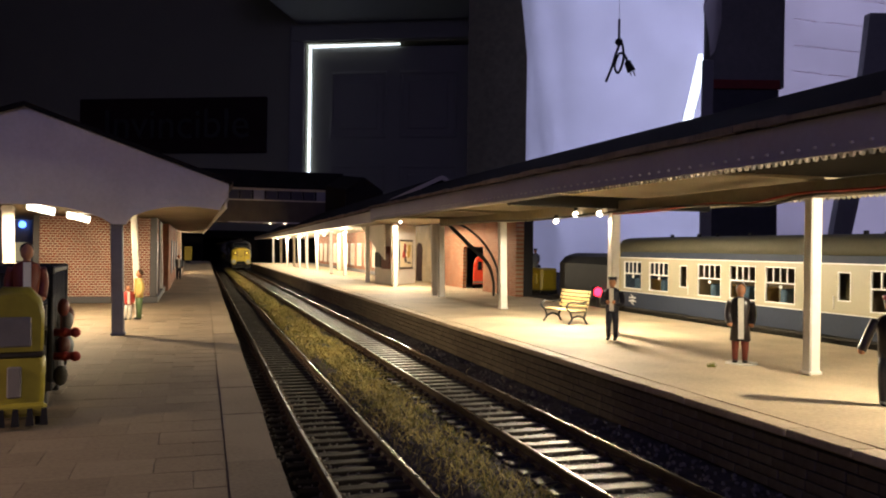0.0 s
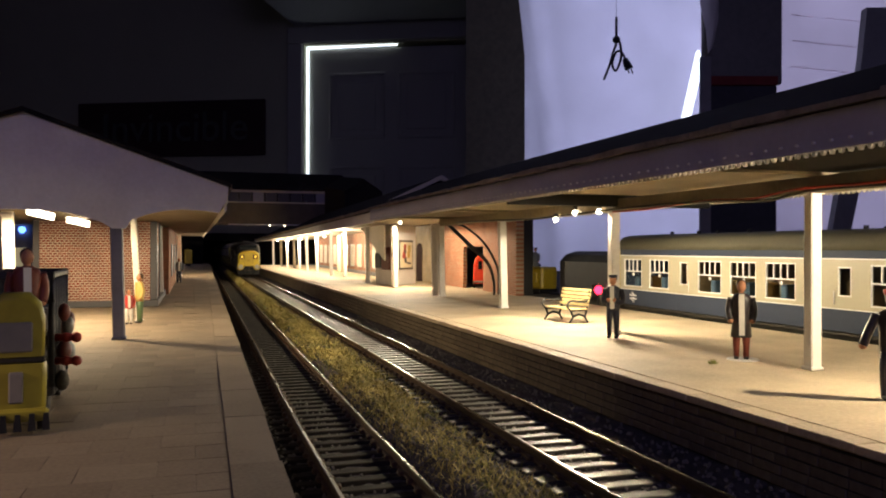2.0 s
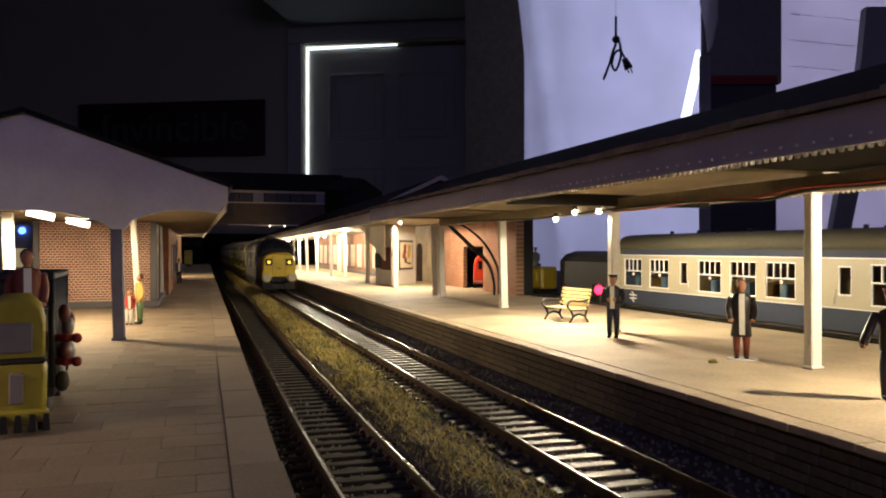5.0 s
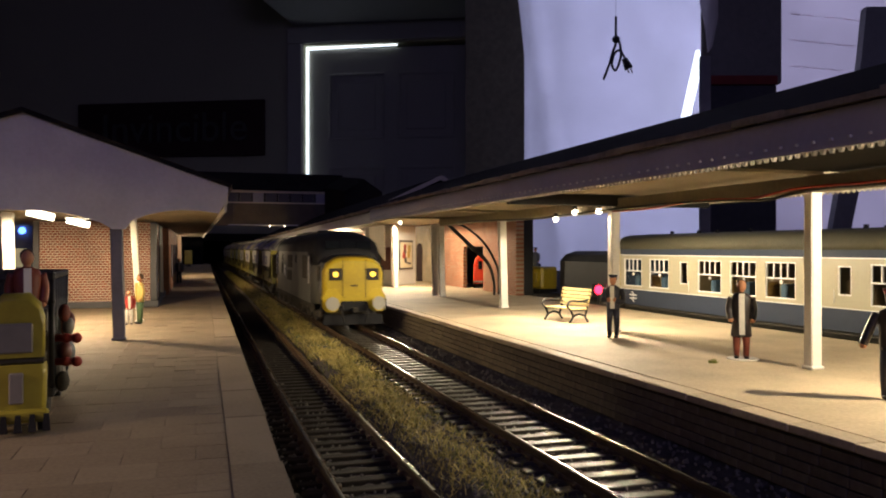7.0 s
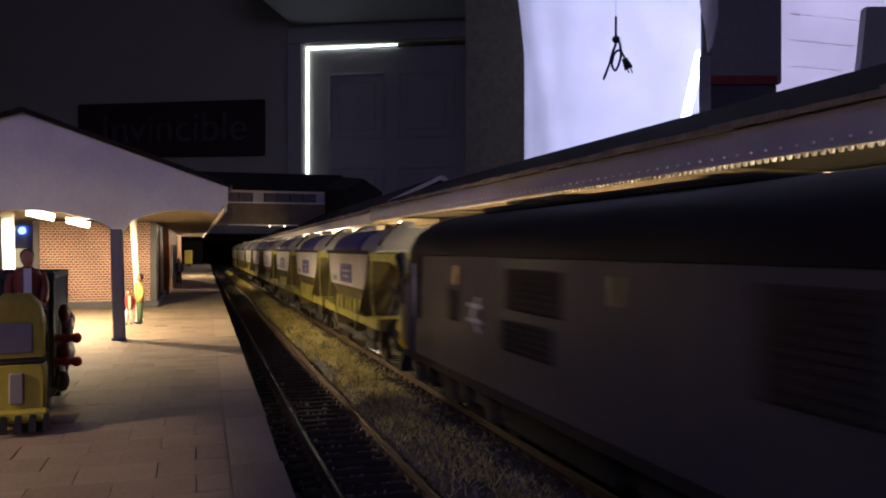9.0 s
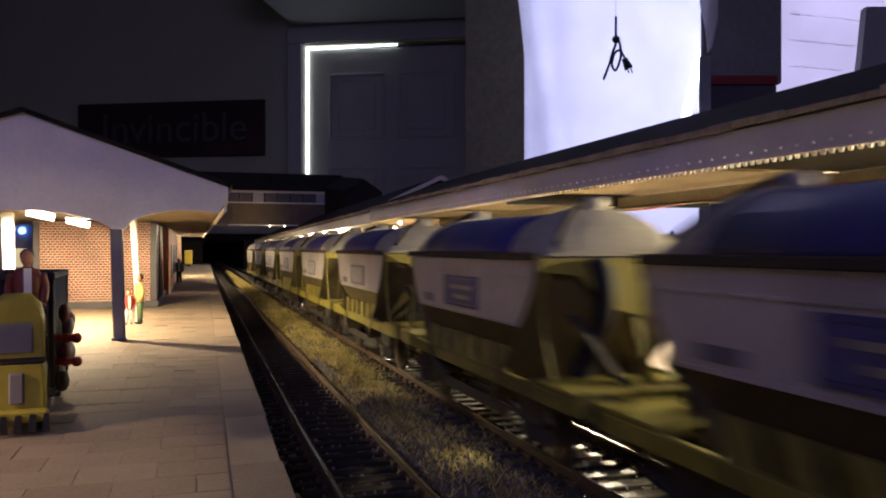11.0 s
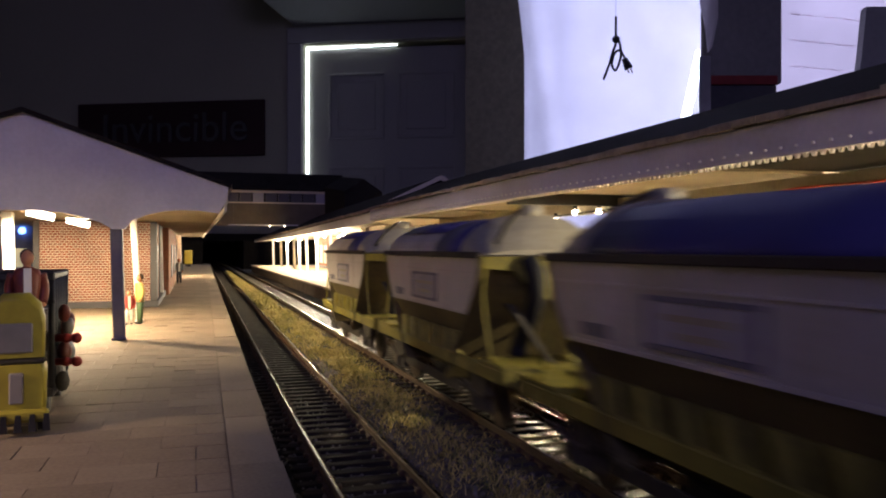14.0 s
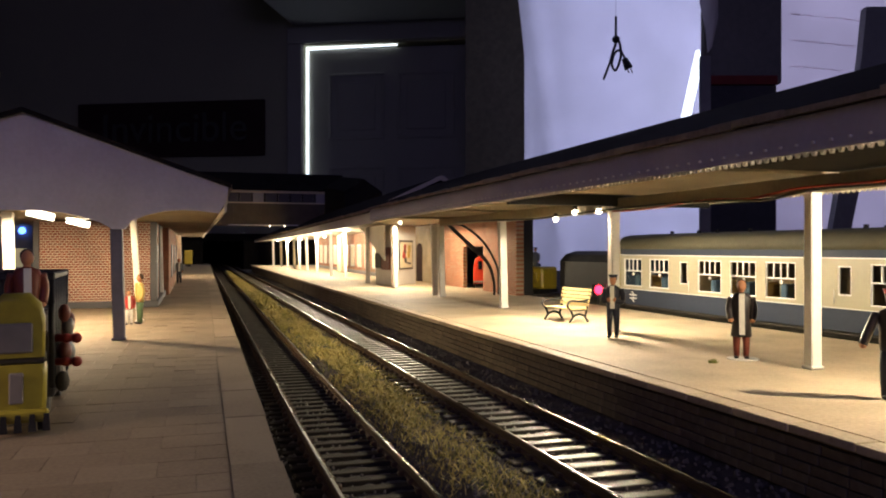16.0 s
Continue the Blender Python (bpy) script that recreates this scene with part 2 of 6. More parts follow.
    "post_dark": material("dark_post", (0.21, 0.20, 0.195), 0.7, vary=0.2, scale=5, fine=80),
    "post_grey": material("grey_board", (0.30, 0.29, 0.30), 0.8, vary=0.15, scale=5, fine=80),
    "tape_red": material("red_tape", (0.22, 0.02, 0.02), 0.5),
    "sign_red": material("dark_red_nameplate", (0.035, 0.012, 0.012), 0.5, vary=0.15, scale=5, fine=80),
    "sign_letter": material("nameplate_letter", (0.075, 0.072, 0.07), 0.5, vary=0.1, scale=5, fine=80),
    "sheet": sheet_material("white_sheet", (0.86, 0.86, 0.90)),
    "paper": sheet_material("printed_paper", (0.86, 0.82, 0.84), 0.7),
    "soffit": material("canopy_soffit", (0.25, 0.21, 0.15), 0.75, vary=0.25, scale=50, fine=600),
    "pale_print": sheet_material("pink_printed_paper", (0.97, 0.90, 0.92), 0.92),
    "panel_faint": material("faded_panel", (0.30, 0.29, 0.32), 0.5, vary=0.2, scale=80, fine=900),
    "bar_faint": material("faded_bars", (0.11, 0.11, 0.15), 0.5, vary=0.2, scale=80, fine=900),
    "hopper_dust": material("hopper_pale_grey", (0.31, 0.29, 0.22), 0.6, vary=0.2, scale=70, fine=900, bump=0.1, dirt=(0.2, 0.18, 0.1)),
    "navy_panel": material("navy_name_panel", (0.05, 0.05, 0.16), 0.5, vary=0.3, scale=80, fine=900),
    "lining_brown": material("coach_lining_brown", (0.26, 0.17, 0.09), 0.6),
    # Dirty mustard again, its colour darkened for the shade under the rim.
    "hopper_rust": material("hopper_mustard_shaded", (0.085, 0.066, 0.022), 0.75, vary=0.5, scale=90, fine=900, bump=0.2, dirt=(0.02, 0.017, 0.012)),
    "grey_dark": material("dark_grey_paint", (0.065, 0.065, 0.075), 0.5, vary=0.15, scale=80, fine=700),
    "lit_window": glow("dim_lit_window", (0.8, 0.72, 0.42), 0.22),
    "soot": material("near_black_matt", (0.009, 0.008, 0.007), 0.95, vary=0.4, scale=200, fine=1500, bump=0.5, spec=0.1),
    # Pale valance paint with the violet of the daylight tinted into its colour.
    "fascia": material("valance_daylight_tint", (0.44, 0.42, 0.52), 0.5, vary=0.12, scale=60, fine=700, bump=0.08),
    "timber_dark": material("dark_timber", (0.10, 0.085, 0.058), 0.8, vary=0.25, scale=60, fine=700),
    "buffer_pale": material("pale_buffer", (0.34, 0.33, 0.28), 0.5, vary=0.2, scale=80, fine=900),
    "door_matt": material("matt_brown_door", (0.06, 0.018, 0.012), 0.9, vary=0.3, spec=0.05),
    "straw": material("long_straw", (0.66, 0.54, 0.22), 0.7, vary=0.3, scale=90, fine=900, bump=0.0),
    "styrene": sheet_material("white_styrene", (0.84, 0.82, 0.78), 0.8, 40.0),
    "timber": material("baseboard_timber", (0.22, 0.15, 0.08), 0.8, vary=0.2, scale=20, fine=200),
}

# ---- mesh helpers (millimetres) ----


def box(bm, x0, x1, y0, y1, z0, z1, b=0.0, mi=0):
    """A box, with its edges chamfered by b."""
    t = bmesh.new()
    bmesh.ops.create_cube(t, size=1.0)
    for v in t.verts:
        v.co = Vector(((x0 + x1) / 2 + v.co.x * (x1 - x0), (y0 + y1) / 2 + v.co.y * (y1 - y0), (z0 + z1) / 2 + v.co.z * (z1 - z0)))
    if b:
        bmesh.ops.bevel(t, geom=list(t.edges), offset=b, segments=1, profile=0.5, affect="EDGES", clamp_overlap=True)
    join(bm, t, mi)


def join(bm, t, mi=0):
    made = {}
    for v in t.verts:
        made[v] = bm.verts.new(v.co)
    for f in t.faces:
        try:
            g = bm.faces.new([made[v] for v in f.verts])
            g.material_index = mi
            g.smooth = f.smooth
        except ValueError:
            pass
    t.free()


def tube(bm, p0, p1, r0, r1=None, n=10, mi=0, smooth=True):
    """A round bar from p0 to p1."""
    r1 = r0 if r1 is None else r1
    p0, p1 = Vector(p0), Vector(p1)
    q = (p1 - p0).to_track_quat("Z", "Y").to_matrix()
    rings = []
    for p, r in ((p0, r0), (p1, r1)):
        rings.append([bm.verts.new(p + q @ Vector((r * math.cos(a), r * math.sin(a), 0))) for a in (2 * math.pi * k / n for k in range(n))])
    for k in range(n):
        f = bm.faces.new((rings[0][k], rings[0][(k + 1) % n], rings[1][(k + 1) % n], rings[1][k]))
        f.material_index, f.smooth = mi, smooth
    for ring, flip in ((rings[0], True), (rings[1], False)):
        f = bm.faces.new(ring[::-1] if flip else ring)
        f.material_index = mi


def ball(bm, c, r, mi=0, n=10, sz=1.0, sx=1.0, sy=1.0):
    t = bmesh.new()
    bmesh.ops.create_uvsphere(t, u_segments=n, v_segments=max(5, n * 2 // 3), radius=1.0)
    for v in t.verts:
        v.co = Vector((c[0] + v.co.x * r * sx, c[1] + v.co.y * r * sy, c[2] + v.co.z * r * sz))
    for f in t.faces:
        f.smooth = True
    join(bm, t, mi)


def prism(bm, pts, axis, a, b, mi=0, smooth=False):
    """A flat outline drawn out along an axis from a to b. Outline in the other two axes, in xyz order."""
    def at(p, d):
        return Vector({0: (d, p[0], p[1]), 1: (p[0], d, p[1]), 2: (p[0], p[1], d)}[axis])
    u = [bm.verts.new(at(p, a)) for p in pts]
    w = [bm.verts.new(at(p, b)) for p in pts]
    k = len(pts)
    for i in range(k):
        f = bm.faces.new((u[i], u[(i + 1) % k], w[(i + 1) % k], w[i]))
        f.material_index, f.smooth = mi, smooth
    for ring in (u[::-1], w):
        f = bm.faces.new(ring)
        f.material_index = mi


def loft(bm, rings, mi=0, smooth=True, caps=True):
    rows = [[bm.verts.new(p) for p in ring] for ring in rings]
    k = len(rows[0])
    for a, b in zip(rows, rows[1:]):
        for i in range(k):
            f = bm.faces.new((a[i], a[(i + 1) % k], b[(i + 1) % k], b[i]))
            f.material_index, f.smooth = mi, smooth
    if caps:
        for ring in (rows[0][::-1], rows[-1]):
            f = bm.faces.new(ring)
            f.material_index = mi


def mesh_of(name, bm, mats, recalc=True):
    if recalc:
        bmesh.ops.recalc_face_normals(bm, faces=list(bm.faces))
    for v in bm.verts:
        v.co *= MM
    me = bpy.data.meshes.new(name)
    bm.to_mesh(me)
    bm.free()
    for m in mats if isinstance(mats, (list, tuple)) else (mats,):
        me.materials.append(M[m])
    return me


def part(name, bm, mats, parent=None, label="", m=None):
    ob = new(name, mesh_of(name, bm, mats))
    if parent is not None:
        ob.parent = parent
    if m is not None:
        ob.matrix_local = m
    return tagged(ob, label)


def thing(name, m, label, category, group="", kind=""):
    ob = new(name)
    ob.empty_display_size = 0.005
    ob.matrix_world = m
    return tagged(ob, label, category, group, kind)


def one(name, bm, mats, label, category, group="", kind="", m=None):
    ob = part(name, bm, mats, None, "", m)
    return tagged(ob, label, category, group, kind)


def wire(bm, pts, r, n=6, mi=0, steps=8):
    """A cable through the points, rounded by Catmull-Rom."""
    p = [Vector(q) for q in pts]
    p = [p[0] * 2 - p[1]] + p + [p[-1] * 2 - p[-2]]
    out = []
    for i in range(1, len(p) - 2):
        for k in range(steps):
            t = k / steps
            out.append(0.5 * (2 * p[i] + (p[i + 1] - p[i - 1]) * t + (2 * p[i - 1] - 5 * p[i] + 4 * p[i + 1] - p[i + 2]) * t * t + (3 * p[i] - p[i - 1] - 3 * p[i + 1] + p[i + 2]) * t ** 3))
    out.append(p[-2])
    rings = []
    for i, q in enumerate(out):
        d = (out[min(i + 1, len(out) - 1)] - out[max(i - 1, 0)]).normalized()
        a = d.orthogonal().normalized() if i == 0 else (a - d * a.dot(d)).normalized()
        b = d.cross(a)
        rings.append([q + r * (a * math.cos(w) + b * math.sin(w)) for w in (2 * math.pi * k / n for k in range(n))])
    loft(bm, rings, mi)

# ---- room ----
FLOOR = -1042.0


def structure(name, bm, mats, label, category, m=None):
    return one(name, bm, mats, label, category, "", "structure", m)


def room():
    bm = bmesh.new()
    box(bm, -3200, 2600, -2600, 3600, FLOOR - 60, FLOOR)
    structure("floor", bm, "carpet", "dark carpeted floor of the railway room", "floor", ROOM)
    bm = bmesh.new()
    box(bm, -3200, 2600, -2600, 3600, 1400, 1460)
    structure("ceiling", bm, "ceiling_paint", "plain painted ceiling in the dark", "ceiling", ROOM)
    # far wall with the door opening
    bm = bmesh.new()
    u0, u1, top = -1146, -372, 939
    box(bm, -3200, u0, 3400, 3500, FLOOR, 1400)
    box(bm, u1, 2600, 3400, 3500, FLOOR, 1400)
    box(bm, u0, u1, 3400, 3500, top, 1400)
    structure("wall_north", bm, "wall_paint", "dim painted wall round the room door", "wall", ROOM)
    for nm, a in (("wall_west", (-3260, -3200, -2600, 3500)), ("wall_east", (2600, 2660, -2600, 3500)), ("wall_south", (-3200, 2600, -2660, -2600))):
        bm = bmesh.new()
        box(bm, *a, FLOOR, 1400)
        structure(nm, bm, "wall_paint", "plain dim painted wall of the railway room", "wall", ROOM)
    # boxed-in bulkhead over the door
    bm = bmesh.new()
    box(bm, u0 - 40, -332, 2500, 3398, 1024, 1398)
    structure("bulkhead", bm, "ceiling_paint", "pale boxed-in ceiling bulkhead above the room door", "ceiling", ROOM)
    # return wall between the door and the window sheet
    bm = bmesh.new()
    box(bm, -330, -130, 2690, 3398, FLOOR, 1399)
    structure("wall_return", bm, "timber_dark", "dark projecting wall beside the room door", "wall", ROOM)
    # door, a little ajar, with light in the gap
    door = thing("door_1", ROOM @ mm(0, 0, FLOOR), "white six-panel room door with light round its edge", "door", "", "structure")
    bm = bmesh.new()
    w, h = u1 - u0 - 22, top - FLOOR - 14
    x0 = u0 + 16
    box(bm, x0, x0 + w, 3440, 3475, 6, h, 2)
    for px in (x0 + 90, x0 + w / 2 + 30):
        for z0, z1 in ((180, 640), (860, 1440), (1560, h - 110)):
            pw = w / 2 - 120
            for a in ((px, px + pw, z0, z0 + 14), (px, px + pw, z1 - 14, z1), (px, px + 14, z0 + 14, z1 - 14), (px + pw - 14, px + pw, z0 + 14, z1 - 14)):
                box(bm, a[0], a[1], 3433, 3441, a[2], a[3], 3)
            box(bm, px + 40, px + pw - 40, 3434, 3441, z0 + 40, z1 - 40, 4)
    part("door_leaf", bm, "door_paint", door)
    bm = bmesh.new()
    for a in ((u0 - 70, u0 - 2, 0, top - FLOOR + 2), (u1 + 2, u1 + 70, 0, top - FLOOR + 2), (u0 - 70, u1 + 70, top - FLOOR + 4, top - FLOOR + 74)):
        box(bm, a[0], a[1], 3380, 3399, a[2], a[3], 4)
    part("architrave", bm, "door_paint", door)
    bm = bmesh.new()
    box(bm, u0 + 3, u0 + 13, 3433, 3439, 20, top - FLOOR - 2)
    prism(bm, [(u0 + 14, top - FLOOR - 13), (u0 + 420, top - FLOOR - 8), (u0 + 420, top - FLOOR - 2), (u0 + 14, top - FLOOR - 2)], 1, 3433, 3439)
    part("light_gap", bm, "gap_light", door, "bright daylight in the gap of the door")
    # nameplate on the wall
    plate = thing("nameplate", ROOM @ mm(0, 0, 0), "dark red locomotive nameplate with raised pale letters", "sign")
    bm = bmesh.new()
    z0, z1 = 448, 700
    box(bm, -2230, -1320, 3380, 3396, z0, z1, 4)
    part("board", bm, "sign_red", plate)
    cu = bpy.data.curves.new("lettering", "FONT")
    cu.body, cu.size, cu.extrude, cu.align_x, cu.align_y = "Invincible", 0.19, 0.004, "CENTER", "CENTER"
    cu.materials.append(M["sign_letter"])
    ob = new("lettering", cu)
    ob.parent = plate
    ob.matrix_local = mm(-1752, 3376, (z0 + z1) / 2, 0, 90, 0)


def screens():
    """The hanging sheet before the window, the post, the printed paper and the loose lead."""
    c = pose(0, 0, 0, 0, 0, -YAW)      # square to the view

    def at(px, py, d):
        return Vector(((px - 784) / 1400 * d, d, 31 + (440 - py) / 1400 * d))
    d = 2150.0
    bm = bmesh.new()
    rows = []
    for k in range(15):
        py = -260 + 60 * k
        left = 928 - max(0, 90 - py) * 0.12
        row = []
        for i in range(25):
            px = left + (1250 - left) * i / 24
            fold = 7 * math.sin(i * 0.3 + 0.5 * math.sin(k * 0.5)) + 3 * math.sin(i * 0.9 + k * 0.35)
            fold += 30 * math.exp(-((px - (945 + py * 0.12)) / 12) ** 2)
            p = at(px, py, d)
            row.append(bm.verts.new((p.x, p.y + fold * 0.5, p.z)))
        rows.append(row)
    for a, b in zip(rows, rows[1:]):
        for i in range(24):
            f = bm.faces.new((a[i], a[i + 1], b[i + 1], b[i]))
            f.smooth = True
    bmesh.ops.solidify(bm, geom=list(bm.faces), thickness=1.2)
    one("window_sheet", bm, "sheet", "white cloth sheet hung before a bright window", "curtain", m=c)
    # bright slit beside the sheet
    bm = bmesh.new()
    a, b = at(1238, 105, 2040), at(1206, 216, 2040)
    prism(bm, [(a.x - 8, a.z + 22), (a.x - 1, a.z + 24), (a.x + 8, a.z - 14), (b.x + 20, b.z), (b.x - 2, b.z)], 1, 2040, 2046)
    one("window_slit", bm, "gap_light", "bright slit of window light beside the sheet", "window", kind="structure", m=c)
    # dark post with a band of red tape
    post = thing("post", c, "dark flat post with red tape round it", "post")
    d = 1650.0
    bm = bmesh.new()
    lo = FLOOR
    box(bm, at(1246, 0, d).x, at(1384, 0, d).x, d, d + 24, at(0, 148, d).z, 1398, 3)
    part("upper_post", bm, "post_dark", post)
    bm = bmesh.new()
    box(bm, at(1246, 0, d).x + 2, at(1376, 0, d).x, d + 3, d + 22, lo, at(0, 149, d).z, 3)
    part("lower_post", bm, "grey_dark", post)
    bm = bmesh.new()
    box(bm, at(1237, 0, d).x, at(1257, 0, d).x, d - 6, d + 2, lo, at(0, 100, d).z, 2)
    part("edge_strip", bm, "post_grey", post, "pale grey edge strip")
    bm = bmesh.new()
    box(bm, at(1254, 0, d).x, at(1376, 0, d).x, d - 2, d + 26, at(0, 150, d).z, at(0, 134, d).z, 1)
    part("tape", bm, "tape_red", post, "red adhesive tape band")
    # loose torn edge of paper beside the post
    bm = bmesh.new()
    p = [at(1229, 10, d), at(1262, -30, d), at(1262, 40, d), at(1252, 90, d), at(1244, 100, d), at(1240, 60, d)]
    prism(bm, [(q.x, q.z) for q in p], 1, d - 30, d - 28)
    one("torn_paper", bm, "paper", "torn grey paper hanging beside the post", "paper", m=c)
    # printed paper to the right
    d = 1900.0
    pp = thing("printed_sheet", c, "white paper sheet with faint pink print", "paper")
    bm = bmesh.new()
    x0, x1, z0, z1 = at(1370, 0, d).x, at(1900, 0, d).x, at(0, 470, d).z, at(0, -300, d).z
    box(bm, x0, x1, d, d + 2, z0, z1)
    part("sheet", bm, "paper", pp)
    rnd = random.Random(4)
    for row in range(12):
        zz = at(0, -250 + row * 46, d).z
        bm = bmesh.new()
        for k in range(16):
            xa = x0 + 40 + k * 40 + rnd.uniform(-4, 4)
            w = rnd.uniform(16, 34)
            dz = (k * 40) * 0.10
            prism(bm, [(xa, zz - dz), (xa + w, zz - dz - w * 0.10), (xa + w, zz - dz - w * 0.10 + 3.0), (xa, zz - dz + 3.0)], 1, d - 1.5, d - 0.4)
        part("print_line", bm, "pale_print", pp)["kind"] = "stuff"
    bm = bmesh.new()
    p = at(1545, 60, 1750)
    q = at(1478, 395, 1750)
    prism(bm, [(p.x - 14, p.z + 60), (p.x + 34, p.z + 60), (p.x + 30, p.z - 60), (q.x + 26, q.z - 60), (q.x - 14, q.z - 60), (p.x - 26, p.z - 60)], 1, 1750, 1775)
    one("leaning_batten", bm, "post_grey", "grey wooden batten leaning behind the layout", "batten", m=c)
    # hanging lead with its plug
    d = 1300.0
    lead = thing("hanging_lead", c, "knotted black electric lead hanging with its plug", "cable")
    bm = bmesh.new()

    def cp(px, py, dy=0):
        v = at(px, py, d)
        return (v.x, v.y + dy, v.z)
    wire(bm, [cp(1090, 30), cp(1090, 62), cp(1092, 72, 4), cp(1084, 95, 2), cp(1078, 115), cp(1068, 141)], 2.0)
    wire(bm, [cp(1092, 68, -4), cp(1097, 82, -2), cp(1098, 104), cp(1090, 124, 3), cp(1084, 112, 5), cp(1090, 92, 2), cp(1098, 92, -3), cp(1106, 106, -2)], 2.0)
    part("cord", bm, "wire", lead)
    bm = bmesh.new()
    a, b = Vector(cp(1105, 104)), Vector(cp(1113, 122))
    tube(bm, a, b, 5.0, 7.5, 8)
    part("plug", bm, "black", lead)
    bm = bmesh.new()
    ball(bm, cp(1090, 70), 6.5)
    part("knot", bm, "wire", lead)
    bm = bmesh.new()
    v = at(1090, 32, d)
    tube(bm, v, (v.x, v.y, 1400), 0.35, 0.35, 5)
    part("thread", bm, "post_grey", lead)
    for k in (-1, 1):
        bm = bmesh.new()
        tube(bm, b + Vector((k * 3, 0, 0)), b + Vector((k * 3 + 3, 0, -7)), 1.0, 1.0, 6)
        part("pin", bm, "wheel", lead)


# ---- railway ground ----
RAIL = -9.0
LOW = -4.5             # the near track lies this much lower
GROUND = -12.2
RIGHT_TRACK = 74.2
EDGE = 100.0


def left_track(y):
    return 33.8 + 0.0092 * max(0.0, y - 200)


def left_edge(y):
    return 10.9 + 0.0118 * y


def bank(x, y):
    """Fall of the ground from the far track to the near one."""
    t = min(1.0, max(0.0, (left_track(y) + 15 - x) / 8.0))
    return LOW * t * t * (3 - 2 * t)


def baseboard():
    b = thing("baseboard", mm(0, 0, 0), "timber baseboard table that carries the model railway", "table", "", "structure")
    bm = bmesh.new()
    box(bm, -420, 520, -1460, 2790, -34, -19)
    part("table_top", bm, "timber", b)
    for x in (-400, 460):
        for y in (-1440, -40, 1360, 2730):
            bm = bmesh.new()
            box(bm, x, x + 44, y, y + 44, FLOOR, -34.2, 2)
            part("leg", bm, "timber", b)
    # one sheet of ballast ground with stones in its surface
    bm = bmesh.new()
    rnd = random.Random(2)
    n = 0
    xs = [-400, -90] + [10 + 2.0 * k for k in range(47)] + [205, 300, 500]
    ys = [-1450, -250] + [40 + 2.5 * k for k in range(150)] + [430 + 12 * k for k in range(130)] + [2300, 2780]
    grid = [[bm.verts.new((x, y, GROUND + bank(x, y) + (rnd.uniform(-0.5, 0.4) if 10 < x < 102 else 0))) for x in xs] for y in ys]
    for a, c in zip(grid, grid[1:]):
        for i in range(len(xs) - 1):
            f = bm.faces.new((a[i], a[i + 1], c[i + 1], c[i]))
            f.smooth = False
    structure("ground", bm, "ballast", "dark grey model ballast ground under the tracks", "ground")


def stones():
    rnd = random.Random(8)
    t = bmesh.new()
    bmesh.ops.create_icosphere(t, subdivisions=1, radius=1.0)
    base = [v.co.copy() for v in t.verts]
    faces = [[v.index for v in f.verts] for f in t.faces]
    t.free()
    vs, fs = [], []
    for k in range(7000):
        y = 70 + 900 * rnd.random() ** 2.2
        x = rnd.uniform(14, 100)
        if y > 400 and rnd.random() < 0.3:
            continue
        r = rnd.uniform(0.28, 0.75)
        o = len(vs)
        q = Euler((rnd.random() * 6, rnd.random() * 6, rnd.random() * 6)).to_matrix()
        for b in base:
            p = q @ Vector((b.x * r, b.y * r * 0.8, b.z * r * 0.6))
            vs.append(((x + p.x) * MM, (y + p.y) * MM, (GROUND + bank(x, y) + 0.25 + p.z) * MM))
        fs += [[o + i for i in f] for f in faces]
    me = bpy.data.meshes.new("ballast_stones")
    me.from_pydata(vs, [], fs)
    me.materials.append(M["stone"])
    tagged(new("ballast_stones", me), "loose grey ballast chippings between the rails", "ballast", "", "stuff")


def grass():
    """Static grass on the strip between the tracks."""
    for name, mat, count, seed in (("dry_grass", "grass", 62000, 3), ("green_grass", "grass_green", 22000, 5), ("long_straw", "straw", 5000, 7)):
        rnd = random.Random(seed)
        vs, fs = [], []
        for k in range(count):
            y = 60 + 1500 * rnd.random() ** 2.0
            lo, hi = left_track(y) + 9.6, RIGHT_TRACK - 10.4
            mid = (lo + hi) / 2
            x = rnd.gauss(mid - 1, (hi - lo) / 3.0)
            if not lo - 1 < x < hi + 1:
                continue
            if noise.noise(Vector((x * 0.12, y * 0.05, seed))) < -0.22:
                continue
            h = rnd.uniform(0.4, 2.6) * (0.5 + 0.7 * rnd.random()) * (1.0 if y > 250 else 0.7)
            if y < 190 and rnd.random() < 0.45:
                continue
            if mat == "straw":
                h *= 1.25
            a = rnd.uniform(0, 2 * math.pi)
            lean = rnd.uniform(0.5, 2.2) * h
            w = rnd.uniform(0.05, 0.11) * (1 + y / 450)
            dx, dy = math.cos(a), math.sin(a)
            o = len(vs)
            z = GROUND + bank(x, y)
            for (u, s, t) in ((-1, 0, 0), (1, 0, 0), (0.7, 0.4, 0.55), (-0.7, 0.4, 0.55), (0, 1, 1)):
                vs.append(((x + dx * lean * s - dy * w * u) * MM, (y + dy * lean * s + dx * w * u) * MM, (z + h * t) * MM))
            fs += [(o, o + 1, o + 2, o + 3), (o + 3, o + 2, o + 4)]
        me = bpy.data.meshes.new(name)
        me.from_pydata(vs, [], fs)
        me.materials.append(M[mat])
        tagged(new(name, me), {"grass": "straw-coloured static grass between the two tracks", "grass_green": "olive static grass among the ballast", "straw": "long pale straws lying in the grass"}[mat], "grass", "", "stuff")


